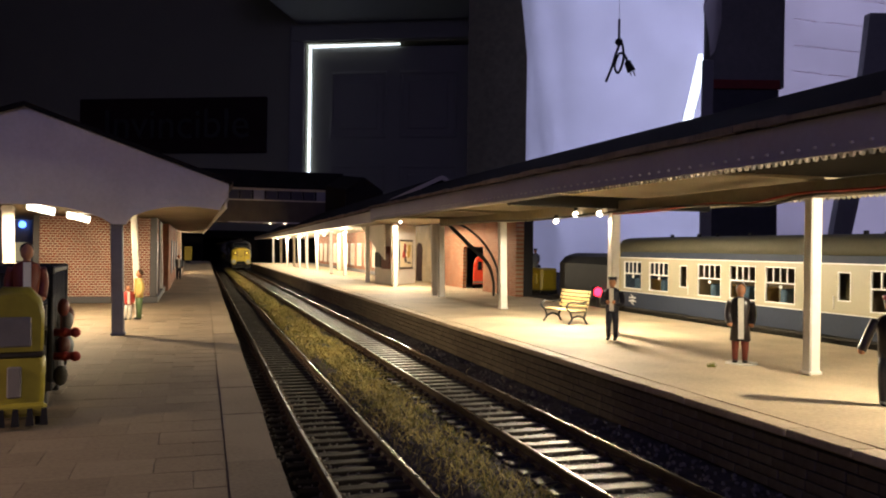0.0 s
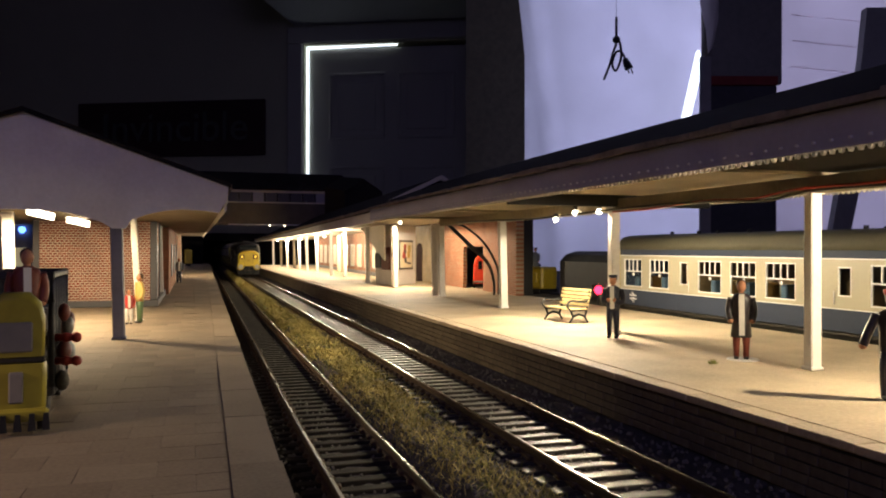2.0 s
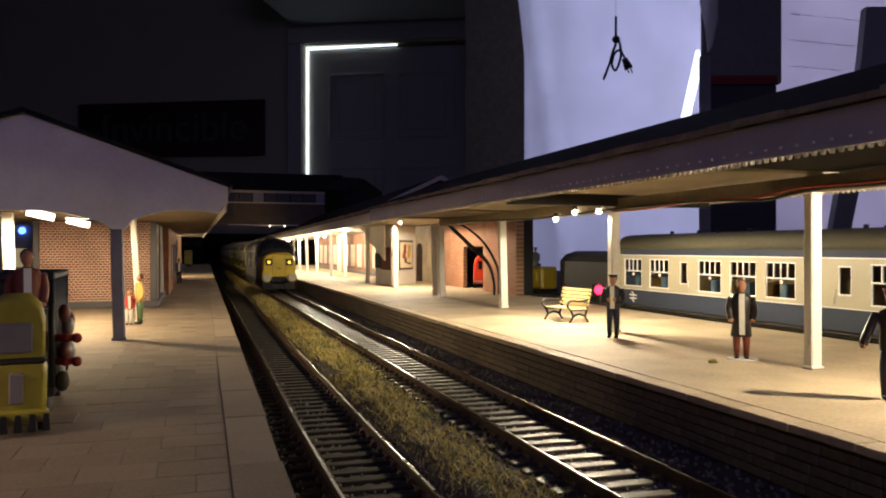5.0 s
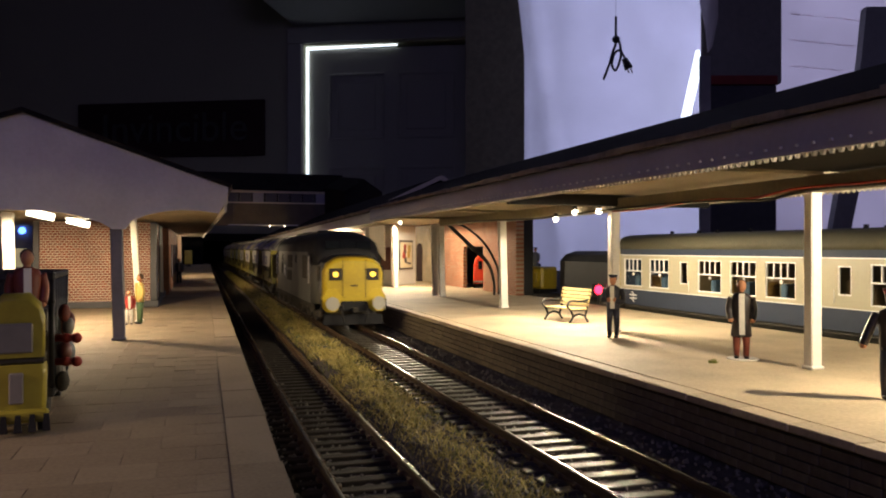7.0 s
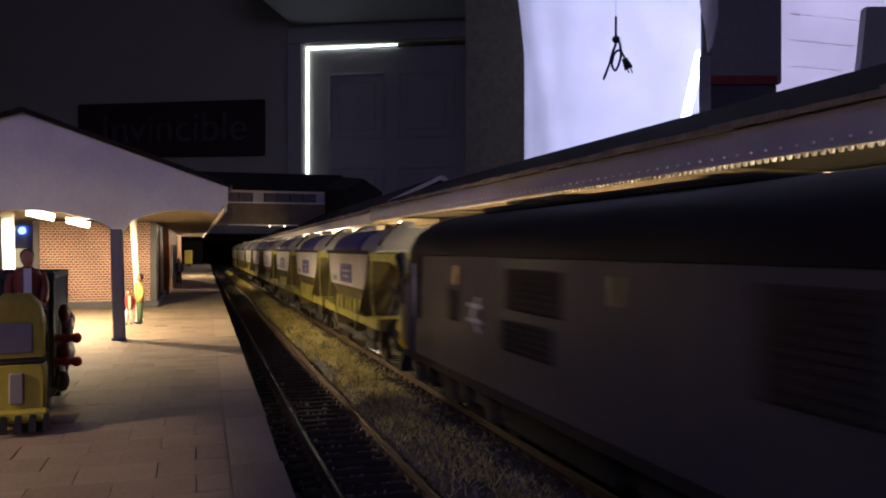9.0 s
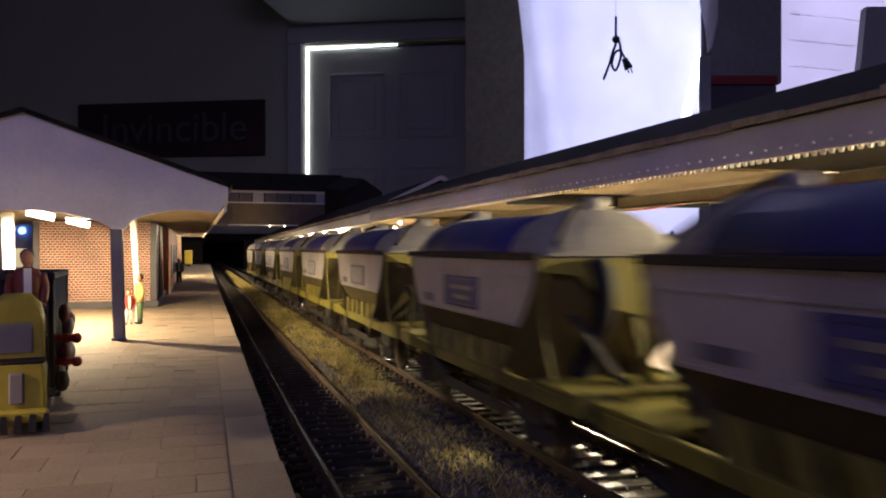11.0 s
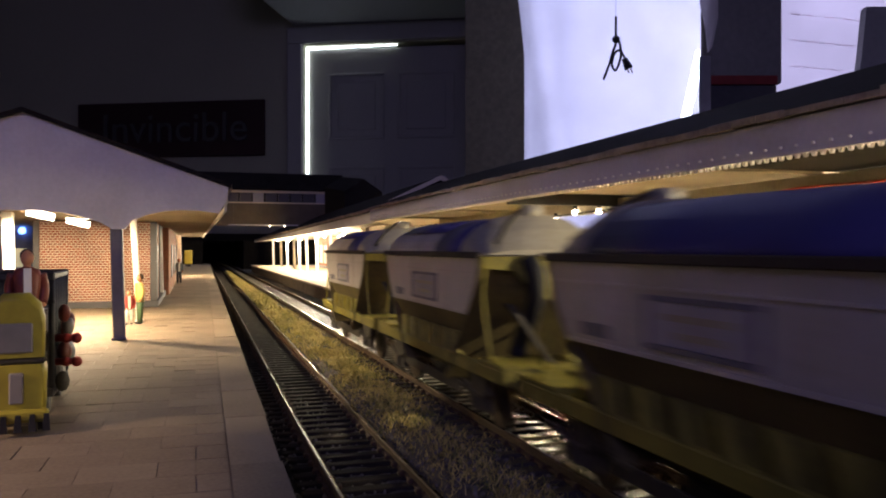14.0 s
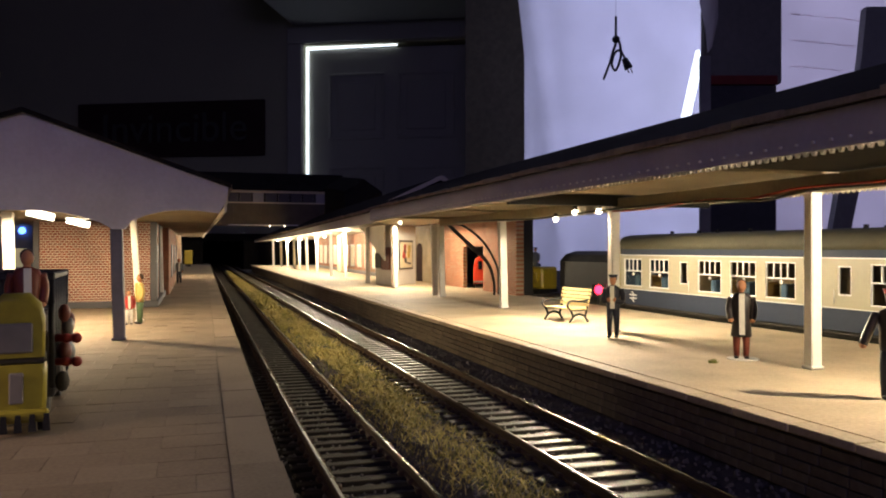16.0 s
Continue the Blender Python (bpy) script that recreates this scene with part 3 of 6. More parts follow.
def track(name, centre, label, tops, drop=0.0, half=8.75):
    t = thing(name, mm(0, 0, drop), label, "railway track", "tracks")
    for side in (-1, 1):
        bm = bmesh.new()
        ys = [-1440, -200, 60, 200] + [200 + 70 * k for k in range(1, 26)] + [2350, 2750]
        prof = [(-1.0, -2.4), (1.0, -2.4), (1.0, -2.0), (0.3, -1.8), (0.3, -0.85), (0.6, -0.65), (0.6, -0.3), (0.32, 0.0), (-0.32, 0.0), (-0.6, -0.3), (-0.6, -0.65), (-0.3, -0.85), (-0.3, -1.8), (-1.0, -2.0)]
        loft(bm, [[(centre(y) + side * half + a, y, RAIL + z) for a, z in prof] for y in ys], 0, smooth=False)
        for f in bm.faces:
            if all(abs(v.co.z - RAIL) < 0.01 for v in f.verts):
                f.material_index = 1
        part("rail", bm, ("rail_side", "rail_top"), t, "rusty rail with a polished head")
    shared = []
    rnd = random.Random(6)
    for k in range(3):
        bm = bmesh.new()
        box(bm, -14.2, 14.2, -1.55, 1.55, -1.5, 0, 0.18)
        for s in (-half, half):
            for d in (-1, 1):
                box(bm, s + d * 1.3 - 0.6, s + d * 1.3 + 0.6, -0.95, 0.95, -0.1, 1.05, 0.3, 1)
        shared.append(mesh_of("sleeper", bm, (tops, "rail_side")))
    for k in range(238):
        y = 62 + 6.45 * k
        ob = new("sleeper", shared[k % 3])
        ob.parent = t
        ob.matrix_local = mm(centre(y) + rnd.uniform(-0.3, 0.3), y + rnd.uniform(-0.2, 0.2), RAIL - 2.4, rnd.uniform(-0.8, 0.8) + (-0.53 if centre is left_track and y > 200 else 0))
    bm = bmesh.new()
    for y in [62 - 6.45 * k for k in range(1, 232)] + [62 + 6.45 * k for k in range(238, 416)]:
        box(bm, centre(y) - 14.2, centre(y) + 14.2, y - 1.55, y + 1.55, RAIL - 3.9, RAIL - 2.4)
    part("sleeper_row", bm, tops, t)["kind"] = "stuff"


# ---- platforms ----


def platforms():
    p = thing("platform_island", mm(0, 0, 0), "island platform with pale concrete top and brick face", "platform", "", "structure")
    bm = bmesh.new()
    box(bm, EDGE + 5.6, 211, -190, 1492, -18.5, 0)
    part("paving", bm, "concrete", p)
    bm = bmesh.new()
    box(bm, EDGE + 1.6, EDGE + 5.4, -190, 1492, -18.5, -2.0)
    part("platform_face", bm, "platform_wall", p)
    bm = bmesh.new()
    box(bm, EDGE + 1.4, EDGE + 5.5, -190, 1492, -2.0, -0.9)
    part("bedding", bm, "joint", p)
    rnd = random.Random(12)
    meshes = []
    for k in range(4):
        bm = bmesh.new()
        box(bm, 0, 5.2, 0.12, 14.88, -1.5, 0, 0.22)
        meshes.append(mesh_of("edging_stone", bm, "concrete"))
    for k in range(112):
        ob = new("edging_stone", meshes[k % 4])
        ob.parent = p
        ob.matrix_local = mm(EDGE + rnd.uniform(-0.12, 0.12), -185 + 15 * k, rnd.uniform(-0.06, 0.06), rnd.uniform(-0.25, 0.25))
    # courses of stone in the platform's face
    vs = bmesh.new()
    course = []
    for w in (6.5, 7.5, 8.5, 9.5):
        bm = bmesh.new()
        box(bm, -0.8, 0.1, 0.12, w - 0.12, -1.8, -0.1, 0.12)
        course.append((w, mesh_of("face_stone", bm, "edge_stone")))
    for row in range(5):
        z1 = -2.1 - row * 1.95
        y = -60 - (row % 2) * 4
        while y < 1480:
            w, me = rnd.choice(course)
            if 70 < y < 470:
                ob = new("face_stone", me)
                ob.parent = p
                ob.matrix_local = mm(EDGE + 1.7 - rnd.uniform(0, 0.25), y, z1)
            else:
                box(vs, EDGE + 0.9 - rnd.uniform(0, 0.25), EDGE + 1.7, y + 0.15, y + w - 0.15, z1 - 1.75, z1 - 0.1)
            y += w
    part("stone_course", vs, "edge_stone", p)["kind"] = "stuff"
    # side platform of slabs
    q = thing("platform_side", mm(0, 0, 0), "side platform paved with staggered buff slabs", "platform", "", "structure")
    bm = bmesh.new()
    prism(bm, [(-260, -190), (left_edge(-190) - 0.8, -190), (left_edge(1615) - 0.8, 1615), (-260, 1615)], 2, -18.5, -0.2)
    part("bed", bm, "joint", q)
    slabs = []
    for k in range(3):
        bm = bmesh.new()
        box(bm, 0.03, 10.37, 0.03, 8.17, -0.9, 0.0, 0.05)
        slabs.append(mesh_of("paving_slab", bm, "slab"))
    rest = bmesh.new()
    row = 0
    y = 130.0 - 8.2 * 16
    while y < 1606:
        n = 0
        x = 0.3 + (0 if row % 2 else -5.2) - 10.4
        # the border course along the edge
        e = left_edge(y)
        near = 95 < y < 440
        k = 0
        while x > -105 and (near or k < 9):
            w = 10.4
            if near:
                if x > -62:
                    ob = new("paving_slab", slabs[(row + k) % 3])
                    ob.parent = q
                    ob.matrix_local = mm(x, y, rnd.uniform(-0.1, 0.0), rnd.uniform(-0.3, 0.3))
                else:
                    box(rest, x + 0.13, x + 10.27, y + 0.13, y + 8.07, -0.9, rnd.uniform(-0.1, 0))
            else:
                box(rest, x + 0.13, x + 10.27, y + 0.13, y + 8.07, -0.9, rnd.uniform(-0.1, 0))
            x -= w
            k += 1
        x0 = 0.3 + (0 if row % 2 else -5.2)
        lim = left_edge(y) - 7.4
        if lim - x0 > 0.8:
            box(rest, x0 + 0.13, lim - 0.13, y + 0.13, y + 8.07, -0.9, -0.03)
        row += 1
        y += 8.2
    part("far_slab", rest, "slab", q)["kind"] = "stuff"
    bm = bmesh.new()
    box(bm, -258, -108, -180, 1610, -0.9, -0.02)
    part("plain_paving", bm, "slab", q)
    y = 60.0
    k = 0
    while y < 1600:
        L = rnd.choice((24.0, 28.0, 33.0))
        bm = bmesh.new()
        a, b = left_edge(y), left_edge(y + L)
        j = rnd.uniform(-0.35, 0.35)
        prism(bm, [(a - 7.3, y + 0.12), (a + j, y + 0.12), (b + j * 0.3, y + L - 0.12), (b - 7.3, y + L - 0.12)], 2, -2.2, rnd.uniform(-0.02, 0.12))
        part("edge_slab", bm, "slab", q)
        y += L
    bm = bmesh.new()
    prism(bm, [(left_edge(-190) - 3, -190), (left_edge(-190) - 0.9, -190), (left_edge(1615) - 0.9, 1615), (left_edge(1615) - 3, 1615)], 2, -18.5, -2.3)
    part("platform_face", bm, "platform_wall", q)
    # yard behind the island platform
    bm = bmesh.new()
    box(bm, 322, 500, -180, 1600, -18.5, -1.0)
    box(bm, 211.5, 321.9, 505, 1600, -18.5, -1.0)
    structure("yard", bm, "yard", "dark yard ground behind the island platform", "ground")


def shade_strip():
    """Near-black strip added for the shade between the side platform and the near rail."""
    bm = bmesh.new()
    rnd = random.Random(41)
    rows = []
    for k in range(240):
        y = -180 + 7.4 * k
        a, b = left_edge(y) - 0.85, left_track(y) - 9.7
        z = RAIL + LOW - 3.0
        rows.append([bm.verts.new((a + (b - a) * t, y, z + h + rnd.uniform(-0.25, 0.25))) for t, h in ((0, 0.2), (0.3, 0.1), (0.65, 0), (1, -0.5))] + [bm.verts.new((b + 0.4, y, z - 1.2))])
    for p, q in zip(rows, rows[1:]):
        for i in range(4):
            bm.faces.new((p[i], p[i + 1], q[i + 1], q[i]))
    structure("ballast_shoulder", bm, "soot", "near-black strip standing for shade beside the side platform", "ground")


# ---- canopies ----
RIDGE_X, RIDGE_Z, EAVE_Z = 151.0, 72.0, 55.0


def column(bm, h, w=4.2):
    box(bm, -w / 2, w / 2, -w / 2, w / 2, 0.6, h, 0.35)
    box(bm, -w / 2 - 0.4, w / 2 + 0.4, -w / 2 - 0.4, w / 2 + 0.4, 0, 1.0, 0.3)
    box(bm, -w / 2 - 0.2, w / 2 + 0.2, -w / 2 - 0.2, w / 2 + 0.2, h - 2.0, h - 0.6, 0.15)


def island_canopy():
    c = thing("island_canopy", mm(0, 0, 0), "white station canopy with dark slate roof and pointed valance", "canopy")
    y0, y1 = -170.0, 482.0
    xb = 190.0
    bm = bmesh.new()
    prism(bm, [(103.6, EAVE_Z), (RIDGE_X, RIDGE_Z), (xb + 1.4, EAVE_Z), (xb + 1.4, EAVE_Z + 1.4), (RIDGE_X, RIDGE_Z + 1.5), (103.6, EAVE_Z + 1.4)], 1, y0, y1)
    part("roof", bm, "slate", c)
    bm = bmesh.new()
    rnd = random.Random(3)
    for k in range(90):
        y = y0 + k * 7.25
        box(bm, 102.9 + rnd.uniform(0, 0.3), 104.4, y, y + 7.1, EAVE_Z + 0.1 + rnd.uniform(-0.2, 0.2), EAVE_Z + 1.2 + rnd.uniform(0, 0.5))
    part("roof_edge", bm, "slate_edge", c)
    bm = bmesh.new()
    prism(bm, [(106, EAVE_Z - 0.9), (RIDGE_X, RIDGE_Z - 0.9), (xb, EAVE_Z - 0.9), (xb, EAVE_Z - 0.2), (RIDGE_X, RIDGE_Z - 0.1), (106, EAVE_Z - 0.2)], 1, y0 + 1, y1 - 1)
    part("soffit", bm, "soffit", c)
    bm = bmesh.new()
    box(bm, 106.4, xb - 1, 160, y1 - 2, 50.8, 51.4)
    part("ceiling_board", bm, "soffit", c)
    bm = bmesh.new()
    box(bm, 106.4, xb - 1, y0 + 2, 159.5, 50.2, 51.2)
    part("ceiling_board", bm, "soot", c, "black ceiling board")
    # front valance: one board each
    bm = bmesh.new()
    box(bm, 104.3, 105.6, y0, y1, 48.15, EAVE_Z - 0.1, 0.15)
    part("fascia", bm, "fascia", c)
    bm = bmesh.new()
    prism(bm, [(-0.42, 1.35), (0.42, 1.35), (0.42, 0.75), (0.3, 0.42), (0.0, 0.28), (-0.3, 0.42), (-0.42, 0.75)], 0, -0.3, 0.3)
    board = mesh_of("valance_board", bm, "styrene")
    n = int((y1 - 40) / 2.05)
    for k in range(n):
        ob = new("valance_board", board)
        ob.parent = c
        ob.matrix_local = mm(105.0, y1 - 1 - k * 2.05, 47.1)
    bm = bmesh.new()
    for k in range(100):
        y = 470 - k * 4.1
        tube(bm, (103.8, y, 49.7), (104.35, y, 49.7), 0.26, 0.26, 6)
    part("valance_stud", bm, "white", c)["kind"] = "stuff"
    bm = bmesh.new()
    box(bm, xb - 0.5, xb + 0.5, y0, y1, 49.3, EAVE_Z - 0.1, 0.15)
    k = 0
    while y0 + 2.05 * k < y1 - 2:
        y = y0 + 2.05 * k
        prism(bm, [(y + 0.2, 48.4), (y + 0.2, 49.6), (y + 1.85, 49.6), (y + 1.85, 48.4), (y + 1.3, 47.9), (y + 0.7, 47.9)], 0, xb - 0.9, xb - 0.5)
        k += 1
    part("back_valance", bm, "white", c)
    bm = bmesh.new()
    box(bm, 149.2, 152.8, y0, y1, 45.3, 49.5, 0.3)
    part("beam", bm, "soffit", c)
    for y in (60, 163.4, 260.6, 380.8, 478):
        bm = bmesh.new()
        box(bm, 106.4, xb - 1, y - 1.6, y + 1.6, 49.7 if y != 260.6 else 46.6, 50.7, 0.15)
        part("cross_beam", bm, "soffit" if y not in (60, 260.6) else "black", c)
    for (x, y) in ((151, 60), (151.8, 165.4), (149.6, 262.6), (153.8, 382.8), (151.6, 483), (152.6, 501)):
        bm = bmesh.new()
        column(bm, 47.0, 3.2 if y < 200 else 3.5 if y < 300 else 3.7)
        part("column", bm, "white", c, "white square canopy column", mm(x, y, 0, random.Random(int(y)).uniform(-1.5, 1.5), 0, (-1.4 if y > 300 else 0)))
    # wiring under the beam
    bm = bmesh.new()
    wire(bm, [(148.4, 120, 45.2), (148.2, 160, 45.8), (148, 178, 44.2), (148, 200, 45.2), (148, 240, 45.6), (147, 280, 45.2), (148, 330, 44.6), (147, 380, 45.4), (147, 440, 46.3)], 0.45)
    part("cable", bm, "wire", c, "black lighting cable")
    bm = bmesh.new()
    wire(bm, [(147, 100, 46.8), (147.4, 140, 46.2), (147.6, 166, 46.4), (148, 185, 44.9), (148, 205, 45.6), (148, 240, 44.6), (148.2, 262, 44.8)], 0.35)
    part("cable", bm, "wire_red", c, "red lighting cable")
    bm = bmesh.new()
    wire(bm, [(153, 476, 46.8), (164.2, 478, 45.4), (177.7, 478, 35), (186.7, 478, 20.4), (188.6, 478, 8), (188.2, 478, 1.2)], 0.75)
    wire(bm, [(153, 478, 46.6), (158, 479, 43.5), (169.2, 479, 33.6), (181.2, 479, 22.2), (185.4, 479, 10.9), (185.8, 479, 1.2)], 0.75)
    wire(bm, [(152, 474, 46.4), (157, 476, 42.2), (168, 476.5, 32.4), (179.8, 476.5, 21.4), (184.2, 476.5, 10.2), (184.6, 476.5, 1.0)], 0.75)
    part("cable", bm, "wire", c, "loose black cables hanging to the platform")
    # farther length of canopy, a little higher, narrowing along the platform
    f = thing("far_canopy", mm(0, 0, 0), "farther white canopy with dark roof over lit columns", "canopy")
    ya, yb = 484.5, 1490.0
    xa0, xa1 = 107.0, 105.0

    def ring(y, pts):
        return [(x, y, z) for x, z in pts]
    bm = bmesh.new()
    prof0 = [(106, 53.8), (151, 75.5), (192, 55.5), (192, 57), (151, 77.4), (106, 55.6)]
    prof1 = [(106, 44.0), (151, 66.0), (192, 46.0), (192, 47.5), (151, 67.5), (106, 45.6)]
    loft(bm, [ring(ya, prof0), ring(yb, prof1)], smooth=False)
    part("roof", bm, "slate", f)
    bm = bmesh.new()
    loft(bm, [ring(ya, [(106.6, 47.0), (107.6, 47.0), (107.6, 54), (106.6, 54)]), ring(yb, [(106.6, 42.4), (107.6, 42.4), (107.6, 44.2), (106.6, 44.2)])], smooth=False)
    part("fascia", bm, "white", f)
    bm = bmesh.new()
    loft(bm, [ring(ya + 1, [(108, 52.8), (151, 52.6), (191, 52.8), (191, 53.4), (151, 53.2), (108, 53.4)]), ring(yb - 1, [(108, 43.0), (151, 45), (191, 45.0), (191, 45.6), (151, 45.6), (108, 43.6)])], smooth=False)
    part("soffit", bm, "soffit", f)
    bm = bmesh.new()
    prism(bm, [(106, 54.2), (151, 75.0), (192, 55), (192, 57.4), (151, 78.0), (106, 56)], 1, ya - 1.4, ya - 0.2)
    part("verge_board", bm, "cream", f)
    bm = bmesh.new()
    for k in range(120):
        y = ya + k * 8.3
        t = (y - ya) / (yb - ya)
        z = 54.4 - 9.6 * t
        box(bm, 105.2 + rnd.uniform(0, 0.4), 106.6, y, y + 8.0, z + rnd.uniform(-0.3, 0.2), z + 1.4 + rnd.uniform(0, 0.8))
    part("roof_edge", bm, "slate_edge", f)
    for (x, y) in ((152.7, 608.6), (149.8, 700), (156, 845), (150.3, 902), (154, 1036), (148.6, 1092), (146, 1154), (146, 1215), (144, 1290), (142, 1365), (139, 1470)):
        bm = bmesh.new()
        t = (y - ya) / (yb - ya)
        column(bm, 51.5 - 7.5 * t, 3.4)
        part("column", bm, "white", f, "white square canopy column", mm(x, y, 0, 0, 0, -1.2))


def lamps():
    for (x, y, z, w) in ISLAND_LAMPS:
        b = thing("canopy_lamp", mm(x, y, z), "small warm bulb lamp hanging under the island canopy", "lamp", "canopy lamps")
        bm = bmesh.new()
        ball(bm, (0, 0, 0.6), 1.15, 0, 10)
        part("bulb", bm, "lamp_bulb", b)
        bm = bmesh.new()
        tube(bm, (0, 0, 1.5), (0, 0, 3.2), 0.7, 0.9, 8)
        part("holder", bm, "black", b)
    for (x, y, z, w) in SIDE_LAMPS:
        b = thing("platform_lamp", mm(x, y, z), "small warm tube lamp under the side canopy", "lamp", "side platform lamps")
        bm = bmesh.new()
        tube(bm, (-4.4, 0, 1.2), (4.4, 0, -0.9), 1.3, 1.3, 12)
        part("tube", bm, "lamp_tube", b)
        bm = bmesh.new()
        box(bm, -5.2, 5.2, -0.7, 0.7, 1.6, 2.6, 0.2)
        part("fitting", bm, "white", b)


def side_canopy():
    c = thing("side_canopy", mm(0, 0, 0), "side platform canopy with white gable end and slate roof", "canopy")
    g0, y1 = 286.0, 1010.0
    arch_r = [(8.4, 43.2), (2, 44.0), (-4.3, 44.2), (-10, 43.6), (-15, 42.4), (-20, 40.4), (-22.0, 37.5)]
    arch_l = [(-26.2, 37.5), (-29.4, 39.6), (-35.5, 41.6), (-41, 42.8), (-47.3, 43.4), (-53, 43.4)]
    mirror = [(-106 - x, z) for x, z in (arch_r + arch_l)[::-1]]
    bm = bmesh.new()
    prism(bm, [(11.6, 52.4), (11.0, 48)] + arch_r + arch_l + mirror[1:] + [(-117, 48), (-117.6, 52.4), (-57, 74.2), (-53, 75.2)], 1, g0, g0 + 1.4)
    part("gable", bm, "white", c, "plain white gable board")
    bm = bmesh.new()
    prism(bm, [(12.4, 52.2), (-53, 75.2), (-118.4, 52.2), (-118.4, 53.6), (-53, 76.8), (12.4, 53.6)], 1, g0 - 1.6, y1)
    part("roof", bm, "slate", c)
    bm = bmesh.new()
    rnd = random.Random(15)
    for k in range(60):
        y = g0 + k * 12
        box(bm, 11.6 + rnd.uniform(0, 0.5), 12.8, y, y + 11.7, 51.6 + rnd.uniform(-0.2, 0.1), 53.2)
    part("roof_edge", bm, "slate_edge", c)
    bm = bmesh.new()
    box(bm, 10.4, 11.4, g0 + 1.6, y1, 46.5, 52.0, 0.15)
    loft(bm, [[(10.2, y, 44.0), (11.0, y, 44.0), (11.0, y, 46.6), (10.2, y, 46.6)] for y in (g0 + 1.6, y1)], smooth=False)
    part("fascia", bm, "white", c)
    bm = bmesh.new()
    box(bm, -116, 10, g0 + 1.6, y1, 45.4, 46.0)
    part("soffit", bm, "soffit", c)
    for (x, y) in ((-24.1, 289.4), (-67, 339), (-21.9, 359), (-20, 530), (-18, 640), (-16, 790), (-14, 900), (-67, 520)):
        bm = bmesh.new()
        column(bm, 45.0, 3.9 if y != 359 else 2.5)
        # Grey on the nearest column paints in its unlit front; the others are white.
        part("column", bm, "grey_paint" if y < 300 else "white", c, "square canopy column", mm(x, y, 0, 0, 0, -1.4 if y != 359 else -3.4))


def side_building():
    b = thing("station_building", mm(0, 0, 0), "red brick station building with grey quoins and plinth", "building")
    bm = bmesh.new()
    box(bm, -75, -22, 446, 640, 3.4, 45)
    part("wall", bm, "brick_red_x", b)
    bm = bmesh.new()
    box(bm, -75.8, -17.8, 444.6, 641, 0, 3.4, 0.3)
    part("plinth", bm, "grey_dark", b)
    for (x0, x1, y0, y1) in ((-22, -18.6, 445.4, 449), (-21.9, -18.4, 480, 486), (-78, -75, 445, 450)):
        bm = bmesh.new()
        box(bm, x0, x1, y0, y1, 3.4, 45, 0.3)
        part("quoin", bm, "grey_dark", b)
    bm = bmesh.new()
    box(bm, -21.8, -19.2, 449, 480, 3.4, 45)
    part("side_wall", bm, "brick_red_y", b)
    bm = bmesh.new()
    box(bm, -19.1, -18.7, 454, 464, 3.6, 33, 0.2)
    part("door", bm, "grey_paint", b)
    # farther block along the platform
    f = thing("waiting_room", mm(0, 0, 0), "farther red brick waiting room under the canopy", "building")
    bm = bmesh.new()
    box(bm, -75, -16, 560, 880, 0, 45)
    part("wall", bm, "brick_red_y", f)
    for y in (610, 690, 770):
        bm = bmesh.new()
        box(bm, -15.9, -15.2, y, y + 26, 10, 34, 0.2)
        part("window", bm, "grey_paint", f)
    # dim building and blue lamp beyond the side platform
    d = thing("dark_building", mm(0, 0, 0), "dim grey building with a lit window behind the platform", "building")
    bm = bmesh.new()
    box(bm, -190, -94, 558, 700, 0, 52)
    part("wall", bm, "grey_paint", d)
    for x in (-128, -112):
        bm = bmesh.new()
        box(bm, x, x + 11, 557.2, 557.9, 19, 31, 0.2)
        part("window", bm, "lit_window", d)
    bm = bmesh.new()
    ball(bm, (0, 0, 0), 2.2, 0, 12)
    one("blue_lamp", bm, "blue_lamp", "small glowing blue lamp on the dim building", "lamp", m=mm(-103.5, 556.5, 42.3))


